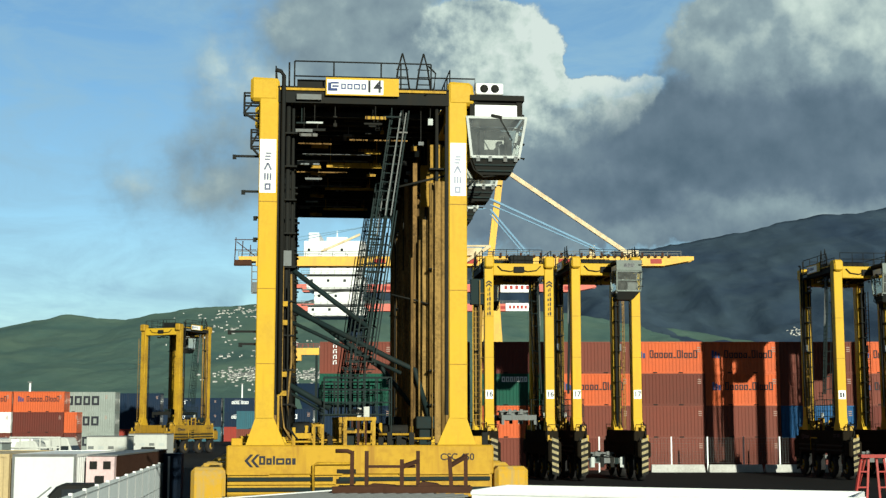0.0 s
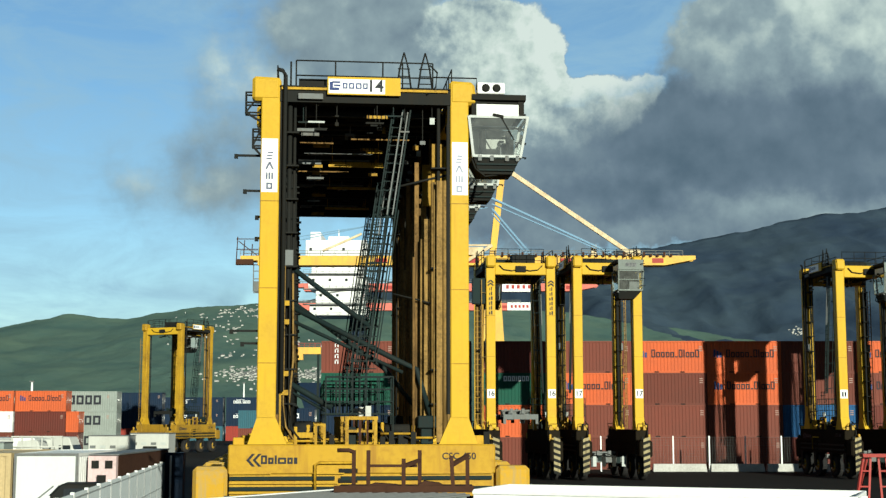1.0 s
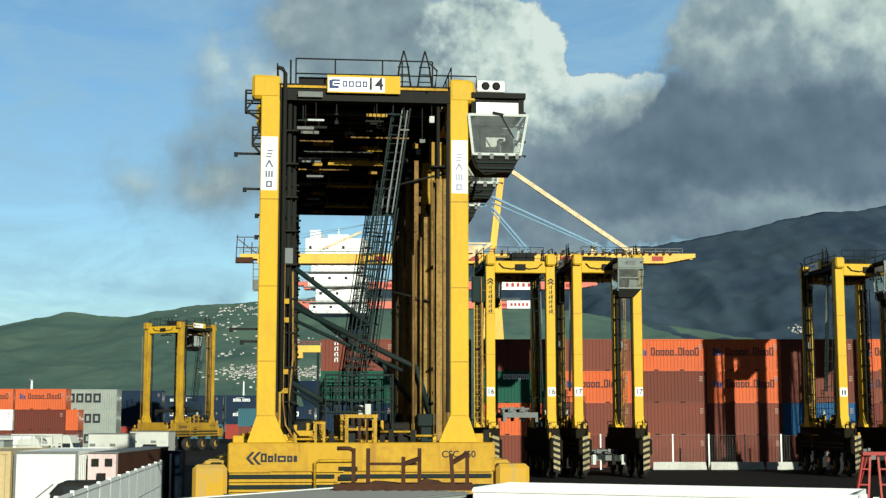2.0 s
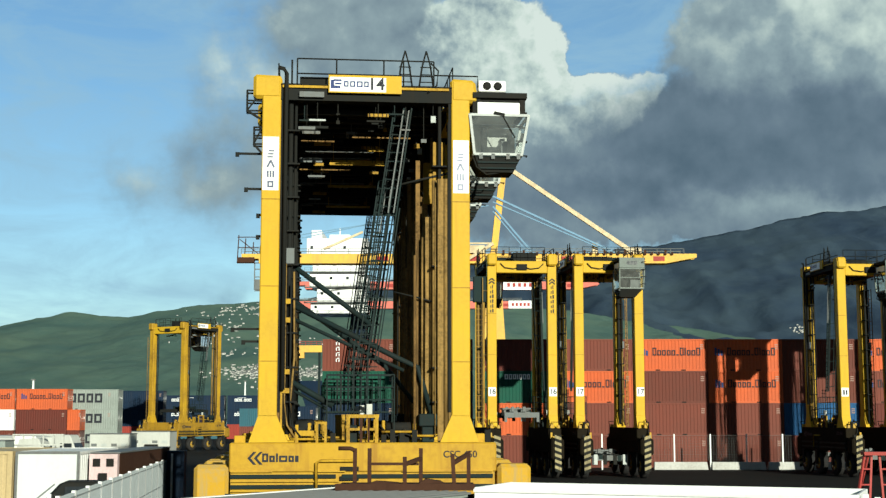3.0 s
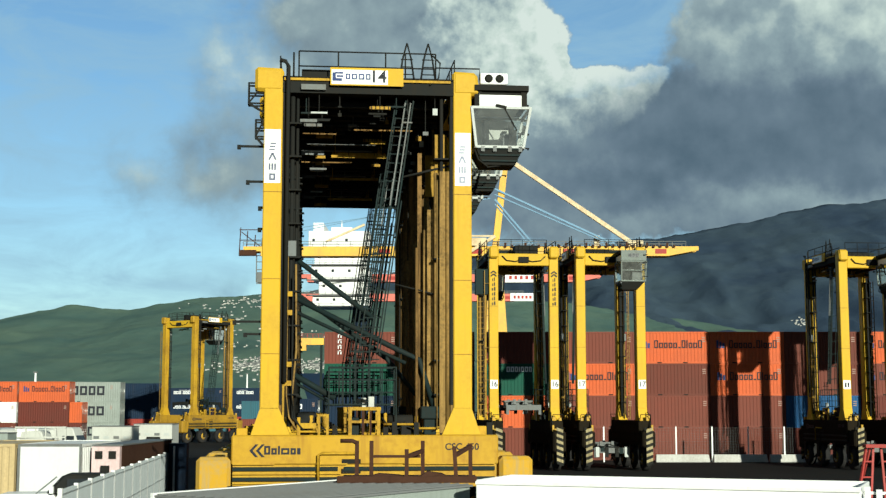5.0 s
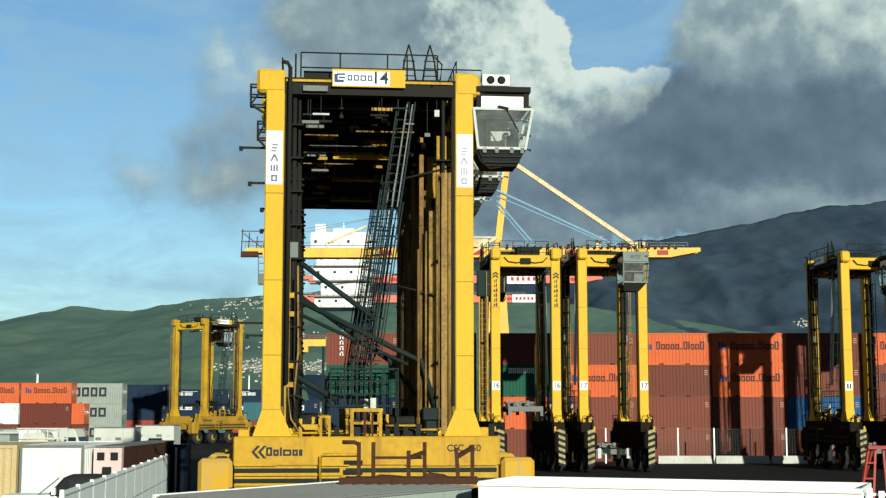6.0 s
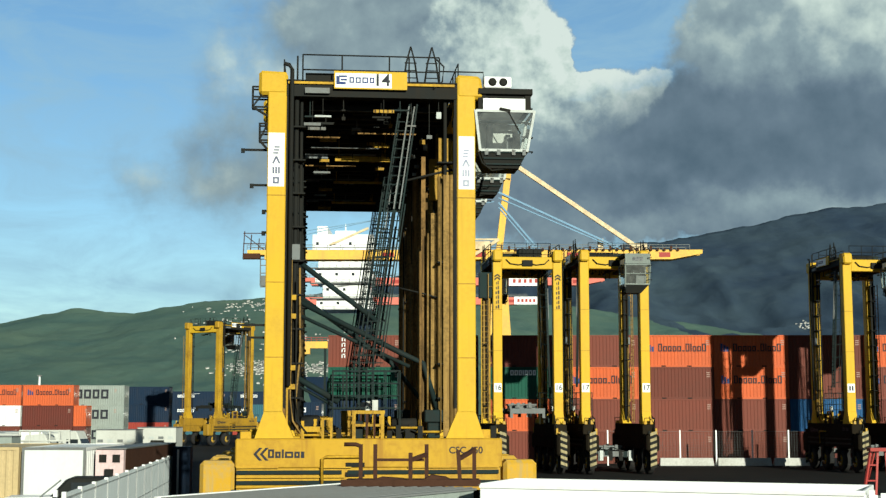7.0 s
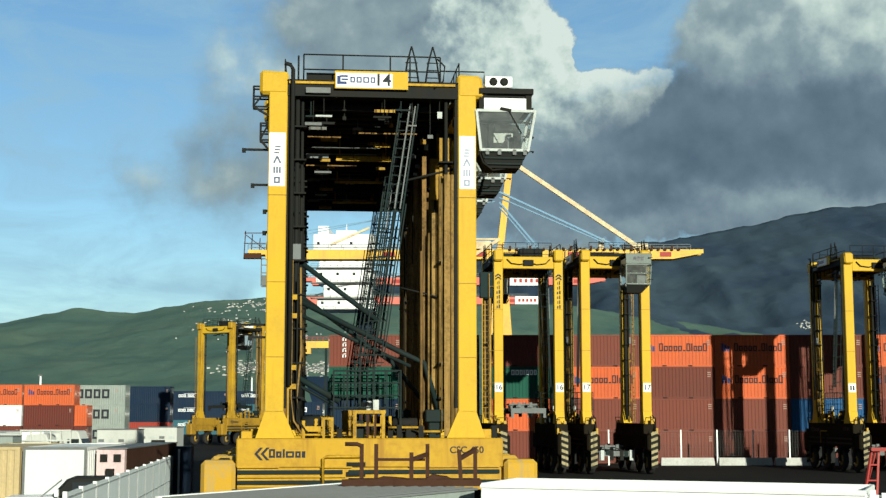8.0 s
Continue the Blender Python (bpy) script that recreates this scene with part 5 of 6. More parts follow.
def quay_crane(y, z, x0, x1, xt, body, label, apex=22.0, depth=2.2, detail=True, lean_top=-0.6):
    """A ship-to-shore gantry crane: boom along x at height z, tower at xt."""
    top = tagged(new("quay_crane"), label, "crane", "quay cranes")
    for dy in (-1.6, 1.6):
        bm = bmesh.new()
        box(bm, x0 + 4, x1 - 7, y + dy - .6, y + dy + .6, z - depth / 2, z + depth / 2)
        hexa(bm, [(x1 - 7, y + dy - .6, z - depth / 2), (x1, y + dy - .6, z + depth * .1), (x1, y + dy + .6, z + depth * .1), (x1 - 7, y + dy + .6, z - depth / 2)],
             [(x1 - 7, y + dy - .6, z + depth / 2), (x1, y + dy - .6, z + depth / 2), (x1, y + dy + .6, z + depth / 2), (x1 - 7, y + dy + .6, z + depth / 2)])
        box(bm, x0, x0 + 4, y + dy - .6, y + dy + .6, z, z + depth / 2)
        part("boom", bm, body, top)
    bm = bmesh.new()
    for dy in (-2.6, 2.6):
        lattice_rail(bm, x0, x1 - 3, y + dy, z + depth / 2)
    part("boom_handrail", bm, GREY, top)
    for k in range(5):
        xm = x0 + 10 + (x1 - x0 - 20) * k / 4
        part("red_mark", boxes((xm, xm + 2.6, y - 2.24, y - 2.21, z - .6, z + .5)), RED, top)
    for sx, lean in ((-1, -2.0), (1, 2.6)):
        bm = bmesh.new()
        for dy in (-9, 9):
            hexa(bm, [(xt + lean - 1.1, y + dy - 1, 0), (xt + lean + 1.1, y + dy - 1, 0), (xt + lean + 1.1, y + dy + 1, 0), (xt + lean - 1.1, y + dy + 1, 0)],
                 [(xt + sx * .2 - 1.2, y + dy * .3 - 1, z), (xt + sx * .2 + 1.2, y + dy * .3 - 1, z), (xt + sx * .2 + 1.2, y + dy * .3 + 1, z), (xt + sx * .2 - 1.2, y + dy * .3 + 1, z)])
        part("leg", bm, body, top)
    bm = bmesh.new()
    for dy in (-1.6, 1.6):
        bar(bm, (xt, y + dy, z), (xt + lean_top, y + dy * .5, z + apex), 1.5)
    for k in range(1, 5):
        bar(bm, (xt - .8 + lean_top * k / 5, y, z + apex * k / 5), (xt + .8 + lean_top * k / 5, y, z + apex * k / 5), 2.0, .4)
    part("tower", bm, body, top)
    if not detail:
        return top
    bm = bmesh.new()
    bar(bm, (xt + lean_top, y - 1, z + apex), (x1 - 14, y - 1, z + 1.2), 0.95)
    part("fore_stay", bm, CREAM, top)
    for k, (a, b) in enumerate(((.66, 28), (.60, 27), (.55, 9), (.50, 8))):
        part("rope", made(bar, (xt, y - 2, z + apex * a), (xt + b, y - 2, z + 1.4), .42 if k % 2 == 0 else .26), BLUE_ROPE, top)
    for k in (0, 1):
        part("rope", made(bar, (xt - 1, y - 2, z + apex * (.62 - .06 * k)), (xt - 48, y - 2, z + 4 + k), .18), BLUE_ROPE, top)
    part("bracket", boxes((xt + 23, xt + 24.2, y - 1, y + 1, z + 1, z + 3.8), (x1 - 16, x1 - 12.5, y - 1, y + 1, z + 1, z + 2.6)), CREAM, top)
    rails = [((x0 - 1, y - 2, zz), (x0 + 4, y - 2, zz), .18) for zz in (z - 1, z + 2.6, z + 5)]
    rails += [((xx, y - 2, z - 1), (xx + .3, y - 2, z + 5 - (xx - x0) * .5), .2) for xx in (x0 - 1, x0 + .6, x0 + 2.4, x0 + 4)]
    rods("tip_rail", rails + [((x0 - .5, y - 2, z + 4.5), (x0 + 4, y - 2, z + 1), .2)], RUST, top)
    part("tip_platform", boxes((x0 - 1, x0 + 3, y - 2.4, y - 1.4, z - .9, z + .3)), RUST, top, "rust-brown platform at the boom's tip")
    bm = boxes((x0 + 3.2, x0 + 5, y - 2, y, z - 7.2, z - 4.8))
    for xx in (x0 + 3, x0 + 5.1):
        bar(bm, (xx, y - 1.6, z - 7.2), (xx, y - 1.6, z - 1), .22)
    for zz in (z - 2.4, z - 4.2, z - 7.4):
        bar(bm, (x0 + 3, y - 1.6, zz), (x0 + 5.1, y - 1.6, zz), .2)
    part("hanging_cage", bm, GREY, top)
    bm = bmesh.new()
    for k in range(26):
        xx = x0 + 60 + k * 1.55
        box(bm, xx, xx + .5, y - 2.7, y - 2.4, z + depth / 2 - .3, z + depth / 2 + .3 + .5 * ((k * 7) % 3 == 0))
    part("cable_rollers", bm, RUST, top)
    part("brace", made(bar, (xt - 39, y - 2, z + 2.2), (xt - 30, y - 2, z + 6.2), .5), CREAM, top)
    part("machine_house", boxes((xt - 8, xt - 2, y - 3, y + 3, z + 1.2, z + 3.0)), CREAM, top)
    bm = bmesh.new()
    bar(bm, (xt - 7, y - 3, z - 1), (xt, y - 3, z + 3.4), .7)
    bar(bm, (xt - 7, y - 3, z + 3.4), (xt, y - 3, z + 3.4), .4)
    part("brace", bm, CREAM, top)
    return top


quay_crane(312, 40.0, -47.0, 57.7, 10.9, CRANE, "large yellow ship-to-shore gantry crane with a long horizontal boom", lean_top=2.6)
quay_crane(425, 44.6, -48, 48, -7.2, PALE_RED, "distant faded red and white quay crane", 20, 2.4, False)
quay_crane(520, 46.2, -60, 32, -8.8, PALE_RED, "distant faded red and white quay crane", 20, 2.8, False)
for y, z, xa, xb in ((425, 44.6, 18, 28.5), (520, 46.2, 24, 33.5)):
    board = tagged(part("boom_sign", boxes((xa, xb, y - 2.5, y - 2.3, z - 1.4, z + 1.6)), CLEAN_WHITE), "white board with red lettering on a crane boom", "sign")
    bm = bmesh.new()
    for k in range(5):
        x = xa + 1.2 + k * (xb - xa - 2) / 5
        box(bm, x, x + .9, y - 2.53, y - 2.5, z - .5, z + .7)
    part("lettering", bm, RED, board)


low = tagged(new("yard_crane"), "low yellow crane beam above the containers", "crane")
part("beam", boxes((-33.5, -27.5, 301, 302.2, 18.1, 19.6), (-32.6, -31.4, 300.8, 302.4, 16.8, 18.1)), CRANE, low)
part("beam_rail", made(lattice_rail, -33.5, -27.5, 301, 19.6, .9, 1.2, .09), RED, low)
part("support", boxes((-28.3, -27.8, 301.3, 301.8, 0, 18.1)), GREENISH, low)


def ship():
    top = tagged(new("container_ship"), "container ship with a tall white deckhouse behind the crane", "ship")
    y = 352
    part("hull", made(lambda bm: hexa(bm, [(-34, y, 0), (-14, y, 0), (-14, y + 150, 0), (-34, y + 150, 0)], [(-38, y - 4, 13), (-10, y - 4, 13), (-10, y + 150, 13), (-38, y + 150, 13)])), BOX["navy"], top)
    levels = [(-24.5, -21.0, 13, 30.5), (-35.2, -20.4, 30.5, 33.2), (-33.6, -21.2, 33.6, 37.2), (-35.6, -20.6, 37.6, 41.2), (-34.8, -21.6, 41.2, 44.8), (-36.4, -20.4, 44.8, 50.2), (-35.2, -32.4, 50.2, 52.4), (-30.5, -25.0, 50.2, 51.2)]
    for x0, x1, z0, z1 in levels:
        bm = boxes((x0, x1, y, y + 14, z0, z1))
        bevel(bm, .12)
        deck = part("deckhouse", bm, CLEAN_WHITE if z0 > 20 else BOX["navy"], top)
        if z1 - z0 > 2.2:
            n = int((x1 - x0) / 4.3)
            for k in range(n):
                xx = x0 + 1 + k * 4.3
                part("window", boxes((xx, xx + .7, y - .05, y + .05, z0 + (z1 - z0) * .5, z0 + (z1 - z0) * .5 + .7)), DARK_WINDOW, deck)
    bm = bmesh.new()
    for z in (33.3, 37.3, 41.3, 44.9):
        box(bm, -36.8, -19.6, y - 1.2, y, z - .15, z + .1)
        lattice_rail(bm, -36.8, -19.6, y - 1.2, z, 1.0, 1.6, .08)
    part("gallery", bm, GREY, top)
    part("mast", made(lambda bm: (bar(bm, (-28, y + 4, 50), (-28, y + 4, 53.5), .25))), WHITE, top)


ship()


# ---------------------------------------------------------------- fence line, barrier and yard edge
def barrier_line():
    for x0, x1 in ((16.2, 20.4), (20.7, 24.9), (25.1, 28.4), (28.6, 31.4)):
        bm = bmesh.new()
        hexa(bm, [(x0, 106.6, 0), (x1, 106.6, 0), (x1, 107.4, 0), (x0, 107.4, 0)], [(x0 + .05, 106.85, .60), (x1 - .05, 106.85, .60), (x1 - .05, 107.15, .60), (x0 + .05, 107.15, .60)])
        bevel(bm, .03)
        tagged(part("concrete_barrier", bm, CONCRETE), "whitewashed concrete barrier block before the container stack", "barrier", "barrier blocks")
    fence = tagged(new("mesh_fence"), "wire mesh fence on white posts before the stack", "fence")
    for k in range(8):
        x = 12.2 + k * 2.82
        part("post", boxes((x - .05, x + .05, 107.0, 107.1, .0, 2.75)), CLEAN_WHITE, fence)
        if k < 7:
            bm = bmesh.new()
            for j in range(1, 14):
                xx = x + .05 + j * .2
                bar(bm, (xx, 107.05, .75), (xx, 107.05, 2.7), .008)
            for j in range(10):
                bar(bm, (x + .05, 107.05, .75 + j * .21), (x + 2.77, 107.05, .75 + j * .21), .008)
            part("mesh_panel", bm, GREY, fence)


barrier_line()


def pale_fence():
    """A pale slatted fence that runs away from the camera."""
    a, b = Vector((-9.45, 33.5, 0)), Vector((-13.05, 65.4, 0))
    d = (b - a).normalized()
    fence = tagged(new("slatted_fence"), "pale grey slatted steel fence with white posts", "fence")
    n, total = 13, (b - a).length
    for k in range(n + 1):
        p = a + d * total * k / n
        part("post", made(bar, p, p + Vector((0, 0, 2.25)), .10), CLEAN_WHITE, fence)
        if k == n:
            break
        step_ = total / n
        for z in (.25, 1.15, 2.1):
            part("rail", made(bar, p + d * .05 + Vector((.04, 0, z)), p + d * (step_ - .05) + Vector((.04, 0, z)), .04), PALE, fence)
        for j in range(12):
            q = p + d * (.12 + j * (step_ - .2) / 12)
            part("slat", made(bar, q + Vector((0, 0, .08)), q + d * .0 + Vector((0, 0, 2.2)), .13, .02), PALE, fence)


PALE = paint("pale_grey_slat", (0.25, 0.275, 0.285), 0.5, 0.3, (0.25, 0.25, 0.24))
pale_fence()
pillar = tagged(new("gate_pillar"), "dark navy steel gate pillar with a white pole", "gate pillar")
part("body", boxes((-12.55, -11.75, 61.6, 62.2, 0, 2.62)), BOX["navy"], pillar)
part("pole", boxes((-12.32, -12.24, 61.45, 61.53, 0, 2.5)), CLEAN_WHITE, pillar)


# ---------------------------------------------------------------- vehicles and boxes at the yard's edge
container(6.058, "white", pose(-15.12, 55.1, .14, 0, 0, 90), "plain white freight container standing end-on", high=2.7)
smooth = part("smooth_panel", boxes((-3.06, -3.04, -1.12, 1.12, .12, 2.6)), SOFT_WHITE, PROTO[(6.058, "white", "", 2.7)])
part("grey_surround", boxes((-3.08, -3.03, -1.22, -1.12, 0, 2.7), (-3.08, -3.03, 1.12, 1.22, 0, 2.7), (-3.08, -3.03, -1.12, 1.12, 2.6, 2.7)), GREY, PROTO[(6.058, "white", "", 2.7)])
container(6.058, "beige", pose(-17.75, 55.3, .14, 0, 0, 90), "beige corrugated freight container standing end-on", high=2.7)
for x in (-15.12, -17.75):
    for y in (52.6, 57.4):
        tagged(part("sleeper", boxes((x - 1.2, x + 1.2, y, y + .3, 0, .14)), RUST), "dark timber sleeper under a container", "sleeper")


def cooler():
    top = tagged(new("refrigerated_trailer"), "narrow brown refrigerated trailer with a pinkish cooling unit", "trailer")
    part("body", boxes((-13.72, -12.60, 53.0, 62.5, .8, 2.74)), RUST, top)
    part("roof", boxes((-13.75, -12.57, 52.95, 62.55, 2.74, 2.79)), GREY, top)
    u = part("cooling_unit", boxes((-13.70, -12.62, 52.7, 53.0, 1.0, 2.72)), PINK, top)
    for x in (-13.42, -12.9):
        part("vent", boxes((x - .14, x + .14, 52.66, 52.70, 2.25, 2.55)), BLACK, u)
        bm = bmesh.new()
        lathe(bm, (x, 52.68, 1.55), (0, -1, 0), [(0, .2), (.04, .2), (.05, .06)], 16)
        part("fan", bm, GREY, u)
    part("motor_box", boxes((-13.3, -13.0, 52.5, 52.7, 1.3, 2.0)), BLACK, u)
    for y in (55, 60.5, 61.7):
        for x in (-13.6, -12.75):
            bm = bmesh.new()
            lathe(bm, (x - .1, y, .45), (1, 0, 0), [(0, .2), (.02, .42), (.2, .45), (.22, .2)], 18)
            part("wheel", bm, RUBBER, top)
    part("chassis", boxes((-13.5, -12.85, 53.2, 62.3, .55, .8)), BLACK, top)


cooler()


def pickup(m):
    top = tagged(new("pickup_truck"), "white pickup truck with dark windows beside the fence", "pickup truck")
    bm = boxes((-2.5, -.6, -.85, .85, .55, 1.12), (-.6, 1.75, -.85, .85, .55, 1.05))
    bevel(bm, .08)
    part("body", bm, CLEAN_WHITE, top)
    bm = bmesh.new()
    hexa(bm, [(-.9, -.8, 1.1), (1.2, -.8, 1.1), (1.2, .8, 1.1), (-.9, .8, 1.1)], [(-.3, -.7, 1.78), (.95, -.7, 1.78), (.95, .7, 1.78), (-.3, .7, 1.78)])
    bevel(bm, .06)
    c = part("cabin", bm, BLACK, top, "dark cabin")
    part("windscreen", made(lambda b: hexa(b, [(-.90, -.68, 1.16), (-.86, -.68, 1.16), (-.86, .68, 1.16), (-.90, .68, 1.16)], [(-.40, -.6, 1.72), (-.36, -.6, 1.72), (-.36, .6, 1.72), (-.40, .6, 1.72)])), DARK_WINDOW, c)
    for sy in (-1, 1):
        part("side_window", boxes((-.2, .85, *sorted((sy * .78, sy * .82)), 1.2, 1.62)), DARK_WINDOW, c)
        part("mirror", boxes((-.75, -.62, *sorted((sy * .86, sy * 1.08)), 1.15, 1.38)), CLEAN_WHITE, c)
        part("tail_side", boxes((1.25, 1.75, *sorted((sy * .80, sy * .86)), 1.05, 1.25)), CLEAN_WHITE, top)
        for x in (-1.7, 1.2):
            bm = bmesh.new()
            lathe(bm, (x, sy * .85 - .12, .36), (0, 1, 0), [(0, .2), (.02, .33), (.1, .36), (.2, .33), (.22, .2)], 18)
            w = part("wheel", bm, RUBBER, top)
            bm = bmesh.new()
            lathe(bm, (x, sy * .85 - .13, .36), (0, 1, 0), [(0, .1), (.02, .2), (.23, .2), (.24, .1)], 14)
            part("rim", bm, STEEL, w)
    part("roof_bar", made(bar, (-1.25, -.75, 1.12), (-.55, -.75, 1.7), .05), GREY, top)
    top.matrix_basis = m


pickup(pose(-13.05, 48.2, .14, 0, 0, 8))
tagged(part("kerb_slab", boxes((-17, -9.9, 46.2, 50.4, 0, .14)), CONCRETE), "pale concrete parking slab", "slab", kind="structure")


def van(m, label):
    """A white high-roofed van, nose towards -y."""
    top = tagged(new("van"), label, "van", "parked vans")
    bm = bmesh.new()
    hexa(bm, [(-.92, -2.6, .45), (.92, -2.6, .45), (.92, 2.6, .45), (-.92, 2.6, .45)], [(-.84, -1.7, 2.62), (.84, -1.7, 2.62), (.86, 2.55, 2.66), (-.86, 2.55, 2.66)])
    bevel(bm, .1)
    b = part("body", bm, OFFWHITE, top)
    part("windscreen", made(lambda q: hexa(q, [(-.75, -2.33, 1.28), (.75, -2.33, 1.28), (.75, -2.2, 1.28), (-.75, -2.2, 1.28)], [(-.66, -2.02, 1.98), (.66, -2.02, 1.98), (.66, -1.9, 1.98), (-.66, -1.9, 1.98)])), DARK_WINDOW, b)
    part("grille", boxes((-.6, .6, -2.64, -2.55, .6, .95)), BLACK, b)
    for sx in (-1, 1):
        part("side_window", boxes((*sorted((sx * .86, sx * .905)), -1.9, -.9, 1.35, 1.95)), DARK_WINDOW, b)
        part("headlight", boxes((*sorted((sx * .62, sx * .86)), -2.62, -2.5, .95, 1.15)), STEEL, b)
        for y in (-1.6, 1.7):
            bm = bmesh.new()
            lathe(bm, (sx * .85 - .1, y, .34), (1, 0, 0), [(0, .2), (.02, .31), (.1, .34), (.2, .31), (.22, .2)], 16)
            part("wheel", bm, RUBBER, top)
    top.matrix_basis = m
    return top


v0 = van(pose(-31.0, 104, 0, 0, 0, 30), "dusty white high-roofed van parked at the yard's edge")
for x, y, t in ((-34.2, 106, 30), (-37.4, 104, 15), (-32.0, 112, 80), (-35.6, 98, 5), (-30.2, 97, 84), (-40.5, 110, 20)):
    copy_thing(v0, pose(x, y, 0, 0, 0, t))


def tank_frame(x, y):
    top = tagged(new("steel_rack"), "white steel pipe rack standing in the yard", "rack")
    for k in range(6):
        part("upright", boxes((x + k * .7, x + k * .7 + .1, y, y + .1, 0, 2.9)), OFFWHITE, top)
    for z in (1.4, 2.1, 2.8):
        part("crossbar", boxes((x, x + 3.6, y - .06, y - .004, z, z + .1)), OFFWHITE, top)
    part("sheet", boxes((x + .1, x + 1.6, y + .12, y + .2, 1.2, 2.75)), WHITE, top)


def crate(x, y, w, d, h, mat, label):
    top = tagged(new("equipment_box"), label, "box", "yard boxes")
    bm = boxes((x, x + w, y, y + d, .12, h))
    bevel(bm, .04)
    part("body", bm, mat, top)
    part("lid", boxes((x - .03, x + w + .03, y - .03, y + d + .03, h, h + .06)), GREY, top)
    for k in (0.1, w - .25):
        part("skid", boxes((x + k, x + k + .15, y, y + d, 0, .12)), RUST, top)
    n = max(2, int(w / .7))
    for k in range(n):
        part("louvre", boxes((x + .15 + k * w / n, x + .15 + k * w / n + w / n * .55, y - .03, y - .003, h * .66, h * .74)), FRAME if k % 2 else GREY, top)


crate(-33.6, 92.5, 2.2, 2, 2.8, OFFWHITE, "dusty off-white equipment box with louvres")
crate(-31.1, 91, 1.8, 2, 2.5, BOX["grey"], "small grey equipment box with louvres")
crate(-27.6, 106, 3.1, 2.6, 2.75, OFFWHITE, "dusty off-white equipment box with louvres")
crate(-26.9, 117, 3.3, 3.0, 2.8, OFFWHITE, "dusty off-white equipment box with louvres")
arch = tagged(new("dark_hatch_frame"), "dark steel hatch frame leaning on a white box", "frame")
part("plate", made(lambda bm: hexa(bm, [(-26.0, 116.7, 0), (-24.3, 116.7, 0), (-24.3, 116.95, 0), (-26.0, 116.95, 0)], [(-25.7, 116.8, 1.75), (-24.6, 116.8, 1.75), (-24.6, 116.95, 1.75), (-25.7, 116.95, 1.75)])), BLACK, arch)
tank_frame(-30.4, 96)


def mast(x, y, h):
    top = tagged(new("lamp_mast"), "slender pale lighting mast", "lamp mast")
    bm = bmesh.new()
    lathe(bm, (x, y, 0), (0, 0, 1), [(0, .3), (h * .5, .22), (h, .14)], 10)
    part("pole", bm, WHITE, top)
    part("lamp_head", boxes((x - .3, x + .3, y - .2, y + .2, h, h + .2)), GREY, top)


mast(-44.2, 300, 11.6)
mast(-60.6, 200, 9.3)


# ---------------------------------------------------------------- foreground
def white_body():
    """A white trailer, left open on top so its far board catches sun too; its near edge runs along x from the origin.
    """
    top = tagged(new("white_trailer"), "plain white trailer body in bright sun, its top left open to look evenly lit", "trailer")
    # no roof: the sunlit inner board stands in for a bright top
    for name, r in (("side_board", (0, 7.3, 0, .06, .95, 2.79)), ("side_board", (0, 7.3, 2.14, 2.2, .95, 2.79)),
                    ("end_board", (0, .06, .06, 2.14, .95, 2.79)), ("end_board", (7.24, 7.3, .06, 2.14, .95, 2.79)), ("bed", (.06, 7.24, .06, 2.14, .95, 1.05))):
        bm = boxes(r)
        bevel(bm, .012)
        part(name, bm, CLEAN_WHITE, top)
    part("edge_rail", boxes((0, 7.3, -.04, 0, 2.70, 2.76)), WHITE, top)
    part("chassis", boxes((.15, 8.4, .6, 1.6, .62, .95)), BLACK, top)
    for x in (1.0, 2.1, 6.7):
        for y in (.1, 1.8):
            part("wheel", made(lathe, (x, y, .48), (0, 1, 0), [(0, .25), (.02, .45), (.14, .48), (.26, .45), (.28, .25)], 18), RUBBER, top)
    for k in range(5):
        part("headboard_slat", boxes((7.36 + k * .2, 7.46 + k * .2, .1, .16, 1.9, 2.80 - k * .05)), CLEAN_WHITE, top)
    for z in (1.95, 2.4, 2.66):
        part("headboard_rail", boxes((7.3, 8.3, .16, .20, z, z + .05)), CLEAN_WHITE, top)
    part("platform", boxes((7.3, 8.4, .1, 2.0, .95, 1.9)), GREENISH, top)
    top.matrix_basis = pose(.56, 27.2, 0, 0, 0, -21.0)


white_body()


GREY_ROOF = paint("grey_roof_sheet", (0.165, 0.170, 0.170), 0.7, 0.5, (0.14, 0.13, 0.12))


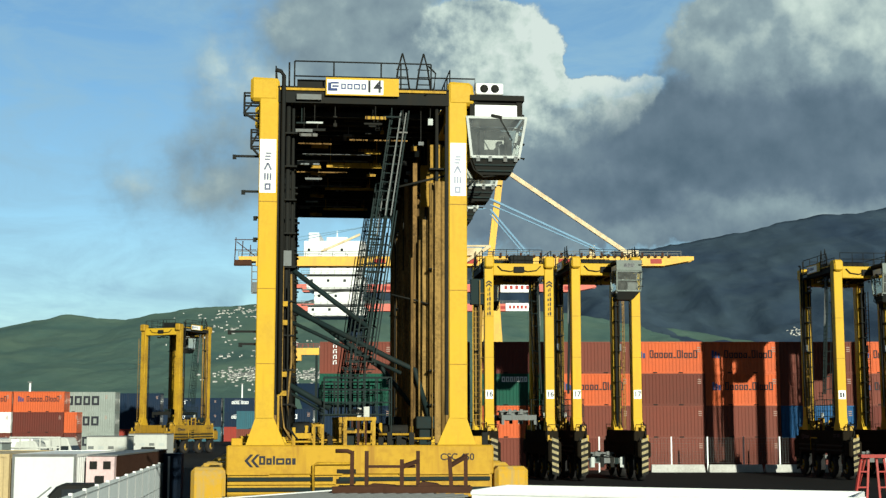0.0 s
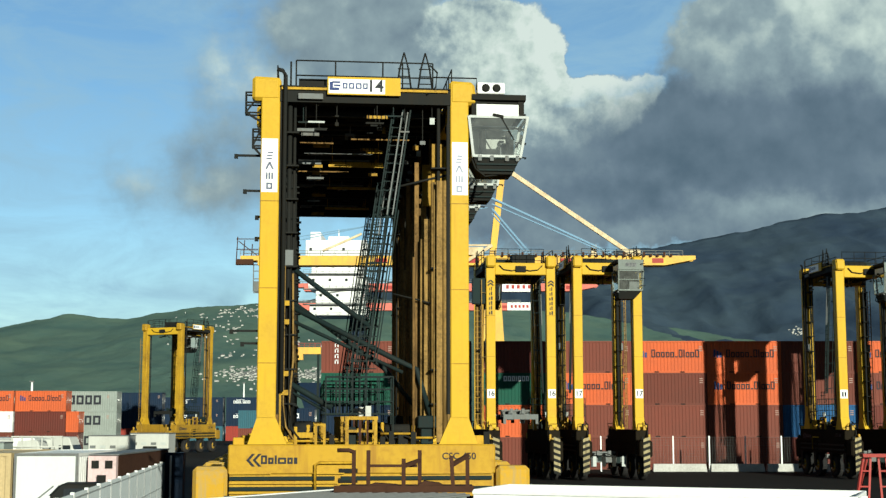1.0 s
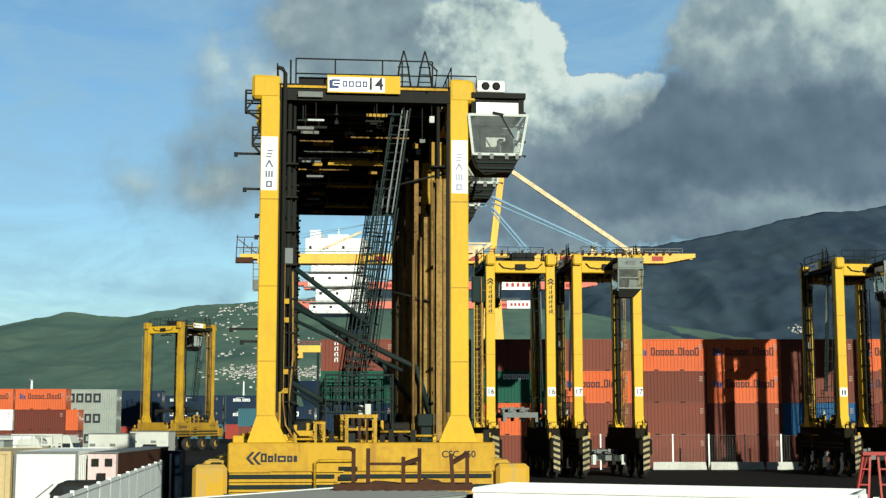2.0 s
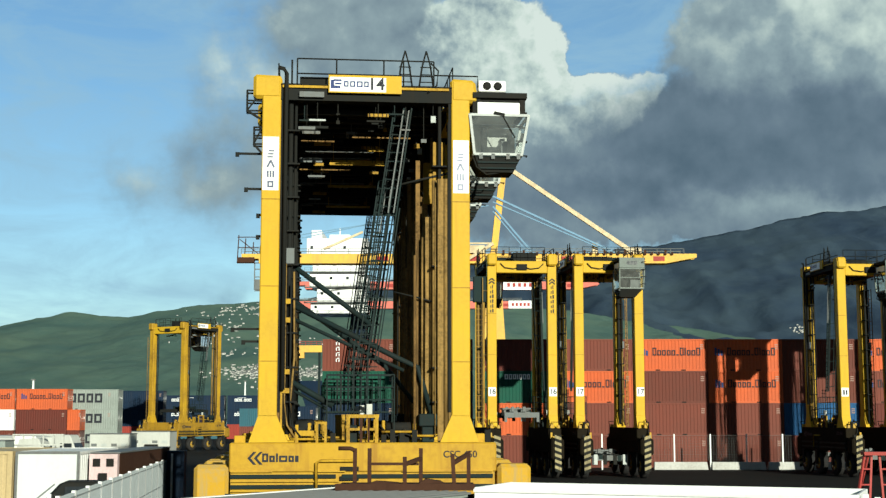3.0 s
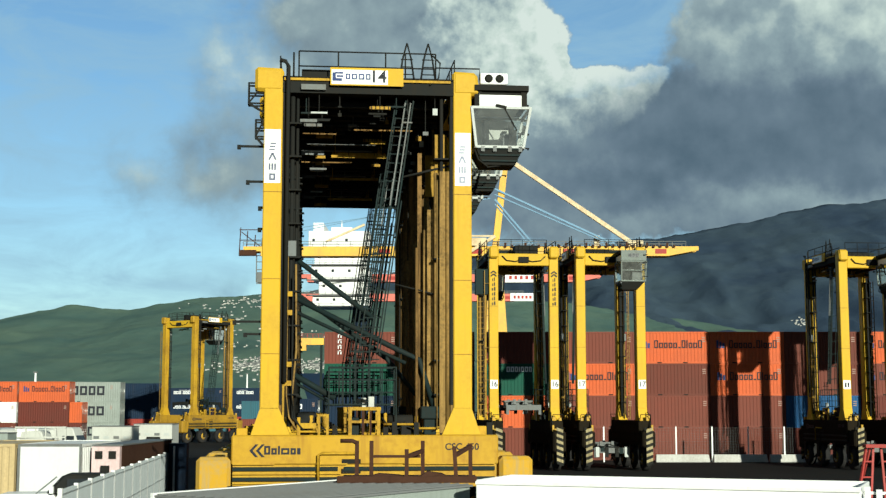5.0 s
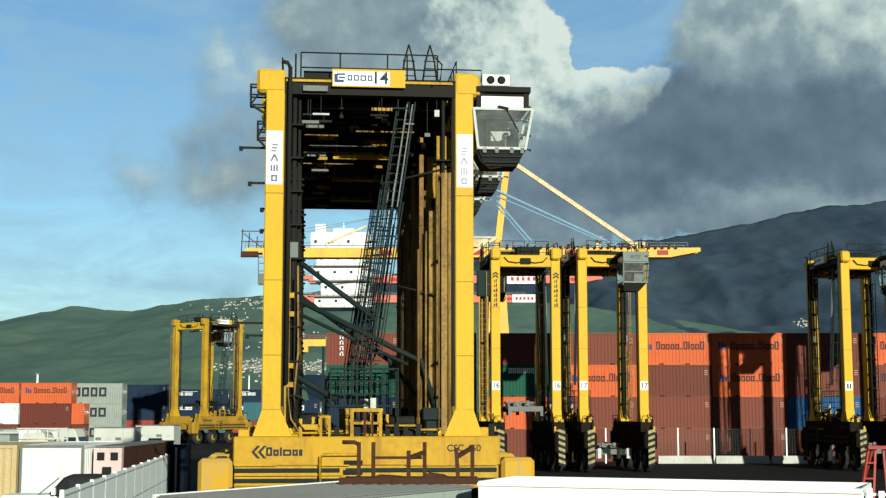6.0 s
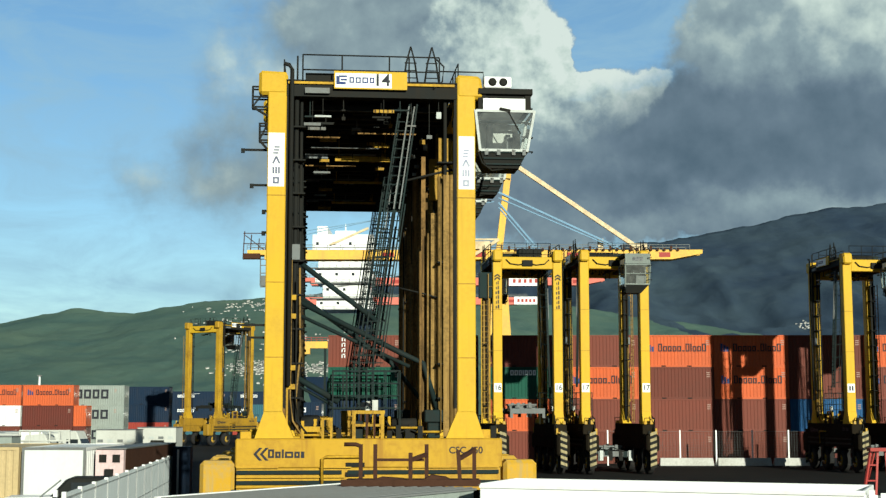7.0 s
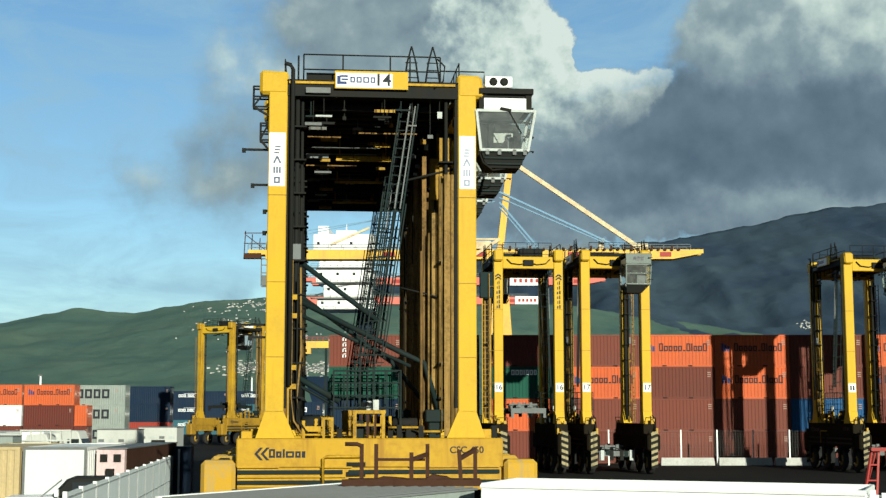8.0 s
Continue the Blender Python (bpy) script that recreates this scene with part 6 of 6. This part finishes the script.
def grey_roof():
    shed = tagged(new("equipment_shed"), "low grey steel shed with a ribbed flat roof", "shed")
    part("wall", boxes((-3, 3, -1.55, 1.55, 0, 2.56)), BOX["grey"], shed)
    part("roof", boxes((-3.05, 3.05, -1.6, 1.6, 2.56, 2.60)), GREY_ROOF, shed)
    for k in range(14):
        y = -1.5 + k * .2265
        part("roof_rib", boxes((-3.04, 3.04, y, y + .05, 2.60, 2.625)), GREY_ROOF, shed)
    part("roof_edge", boxes((-3.08, 3.08, 1.56, 1.63, 2.5, 2.64)), WHITE, shed)
    shed.matrix_basis = pose(-2.46, 27.1, 0, 0, 0, 57.5)
    rack = tagged(new("rusty_rack"), "rusty brown steel rack with short stanchions lying on a shed roof", "rack")
    n = 2.64
    part("base_plate", boxes((-2.35, .62, 29.2, 31.2, n, n + .05)), RUST, rack)
    part("edge_angle", boxes((-2.35, .62, 29.12, 29.2, n - .02, n + .12)), RUST, rack)
    for x, h in ((-2.0, .78), (-1.68, .78), (-.88, .62), (-.55, .78), (.18, .68), (.5, .72)):
        y = 29.4 if x in (.18, -.88) else 30.2
        part("stanchion", made(bar, (x, y, n + .06), (x + (-.04 if x == .18 else .0), y, n + .06 + h), .085), RUST, rack)
    part("crossbar", made(bar, (.16, 29.4, n + .55), (.5, 30.2, n + .72), .08), RUST, rack)
    part("crossbar", made(bar, (-.88, 29.4, n + .52), (-.55, 30.2, n + .62), .08), RUST, rack)
    part("crossbar", made(bar, (-1.68, 30.2, n + .5), (-.6, 30.2, n + .5), .06), RUST, rack)
    bm = bmesh.new()
    tube(bm, [(-2.0, 30.1, n + .8), (-2.1, 30.1, n + .84), (-2.36, 30.1, n + .84)], .045, 8)
    part("hooked_pipe", bm, RUST, rack)
    for x, y, w, h in ((-1.3, 29.6, .5, .1), (-.3, 29.7, .35, .14), (-1.9, 29.5, .3, .07)):
        bm = bmesh.new()
        hexa(bm, [(x - w, y - .2, n + .06), (x + w, y - .2, n + .06), (x + w, y + .3, n + .06), (x - w, y + .3, n + .06)],
             [(x - w * .4, y - .1, n + .06 + h), (x + w * .5, y - .1, n + .06 + h * .6), (x + w * .5, y + .2, n + .06 + h * .7), (x - w * .4, y + .2, n + .06 + h)])
        part("scrap_piece", bm, RUST, rack)


grey_roof()


def red_trestle():
    top = tagged(new("red_trestle"), "red painted tubular steel trestle ladder", "trestle")
    apex = Vector((10.25, 32.6, 3.3))
    feet = [(9.2, 32.2, 0), (9.75, 32.2, 0), (10.35, 32.2, 0), (10.9, 32.2, 0), (9.5, 33.4, 0), (10.95, 33.4, 0)]
    for k, f in enumerate(feet):
        f = Vector(f)
        part("leg", made(bar, f, apex + Vector(((f.x - 10.2) * .3, 0, 0)), .05), RED, top)
    for k in range(8):
        t = .12 + k * .11
        for i, j in ((0, 1), (2, 3)):
            p = [Vector(feet[q]).lerp(apex + Vector(((feet[q][0] - 10.2) * .3, 0, 0)), t) for q in (i, j)]
            part("rung", made(bar, p[0], p[1], .035), RED, top)
    part("top_plate", boxes((9.9, 10.5, 32.45, 32.75, 3.26, 3.34)), RED, top)


red_trestle()


def motions():
    way = [(0, -32.18, 163.92, 68), (0.5, -32.18, 163.92, 68), (1, -32.23, 164.23, 67), (1.5, -32.22, 164.66, 65.5),
           (3, -31.73, 165.68, 60.5), (3.5, -31.60, 166.28, 58.5), (4, -31.46, 166.99, 57), (4.5, -31.23, 167.71, 56.5),
           (6, -30.20, 169.58, 57), (6.5, -29.81, 170.83, 58.5), (7, -29.33, 171.87, 60), (7.5, -28.80, 172.69, 61),
           (8, -28.21, 173.41, 62)]
    walk(moving, [(t, pose(x, y, 0, 0, 0, turn)) for t, x, y, turn in way])
    gone = [0.0]
    for a, b in zip(way, way[1:]):
        gone.append(gone[-1] + math.hypot(b[1] - a[1], b[2] - a[2]))
    for w in moving.children:
        if w.name.startswith("wheel") and not w.name.startswith("wheel_"):
            at = w.location.copy()
            rows = []
            for k in range(33):
                turned = math.degrees(float(np.interp(k / 4, [r[0] for r in way], gone)) / 0.8)
                rows.append((k / 4, pose(at.x, at.y, at.z, 0, turned, 0)))
            walk(w, rows)


motions()
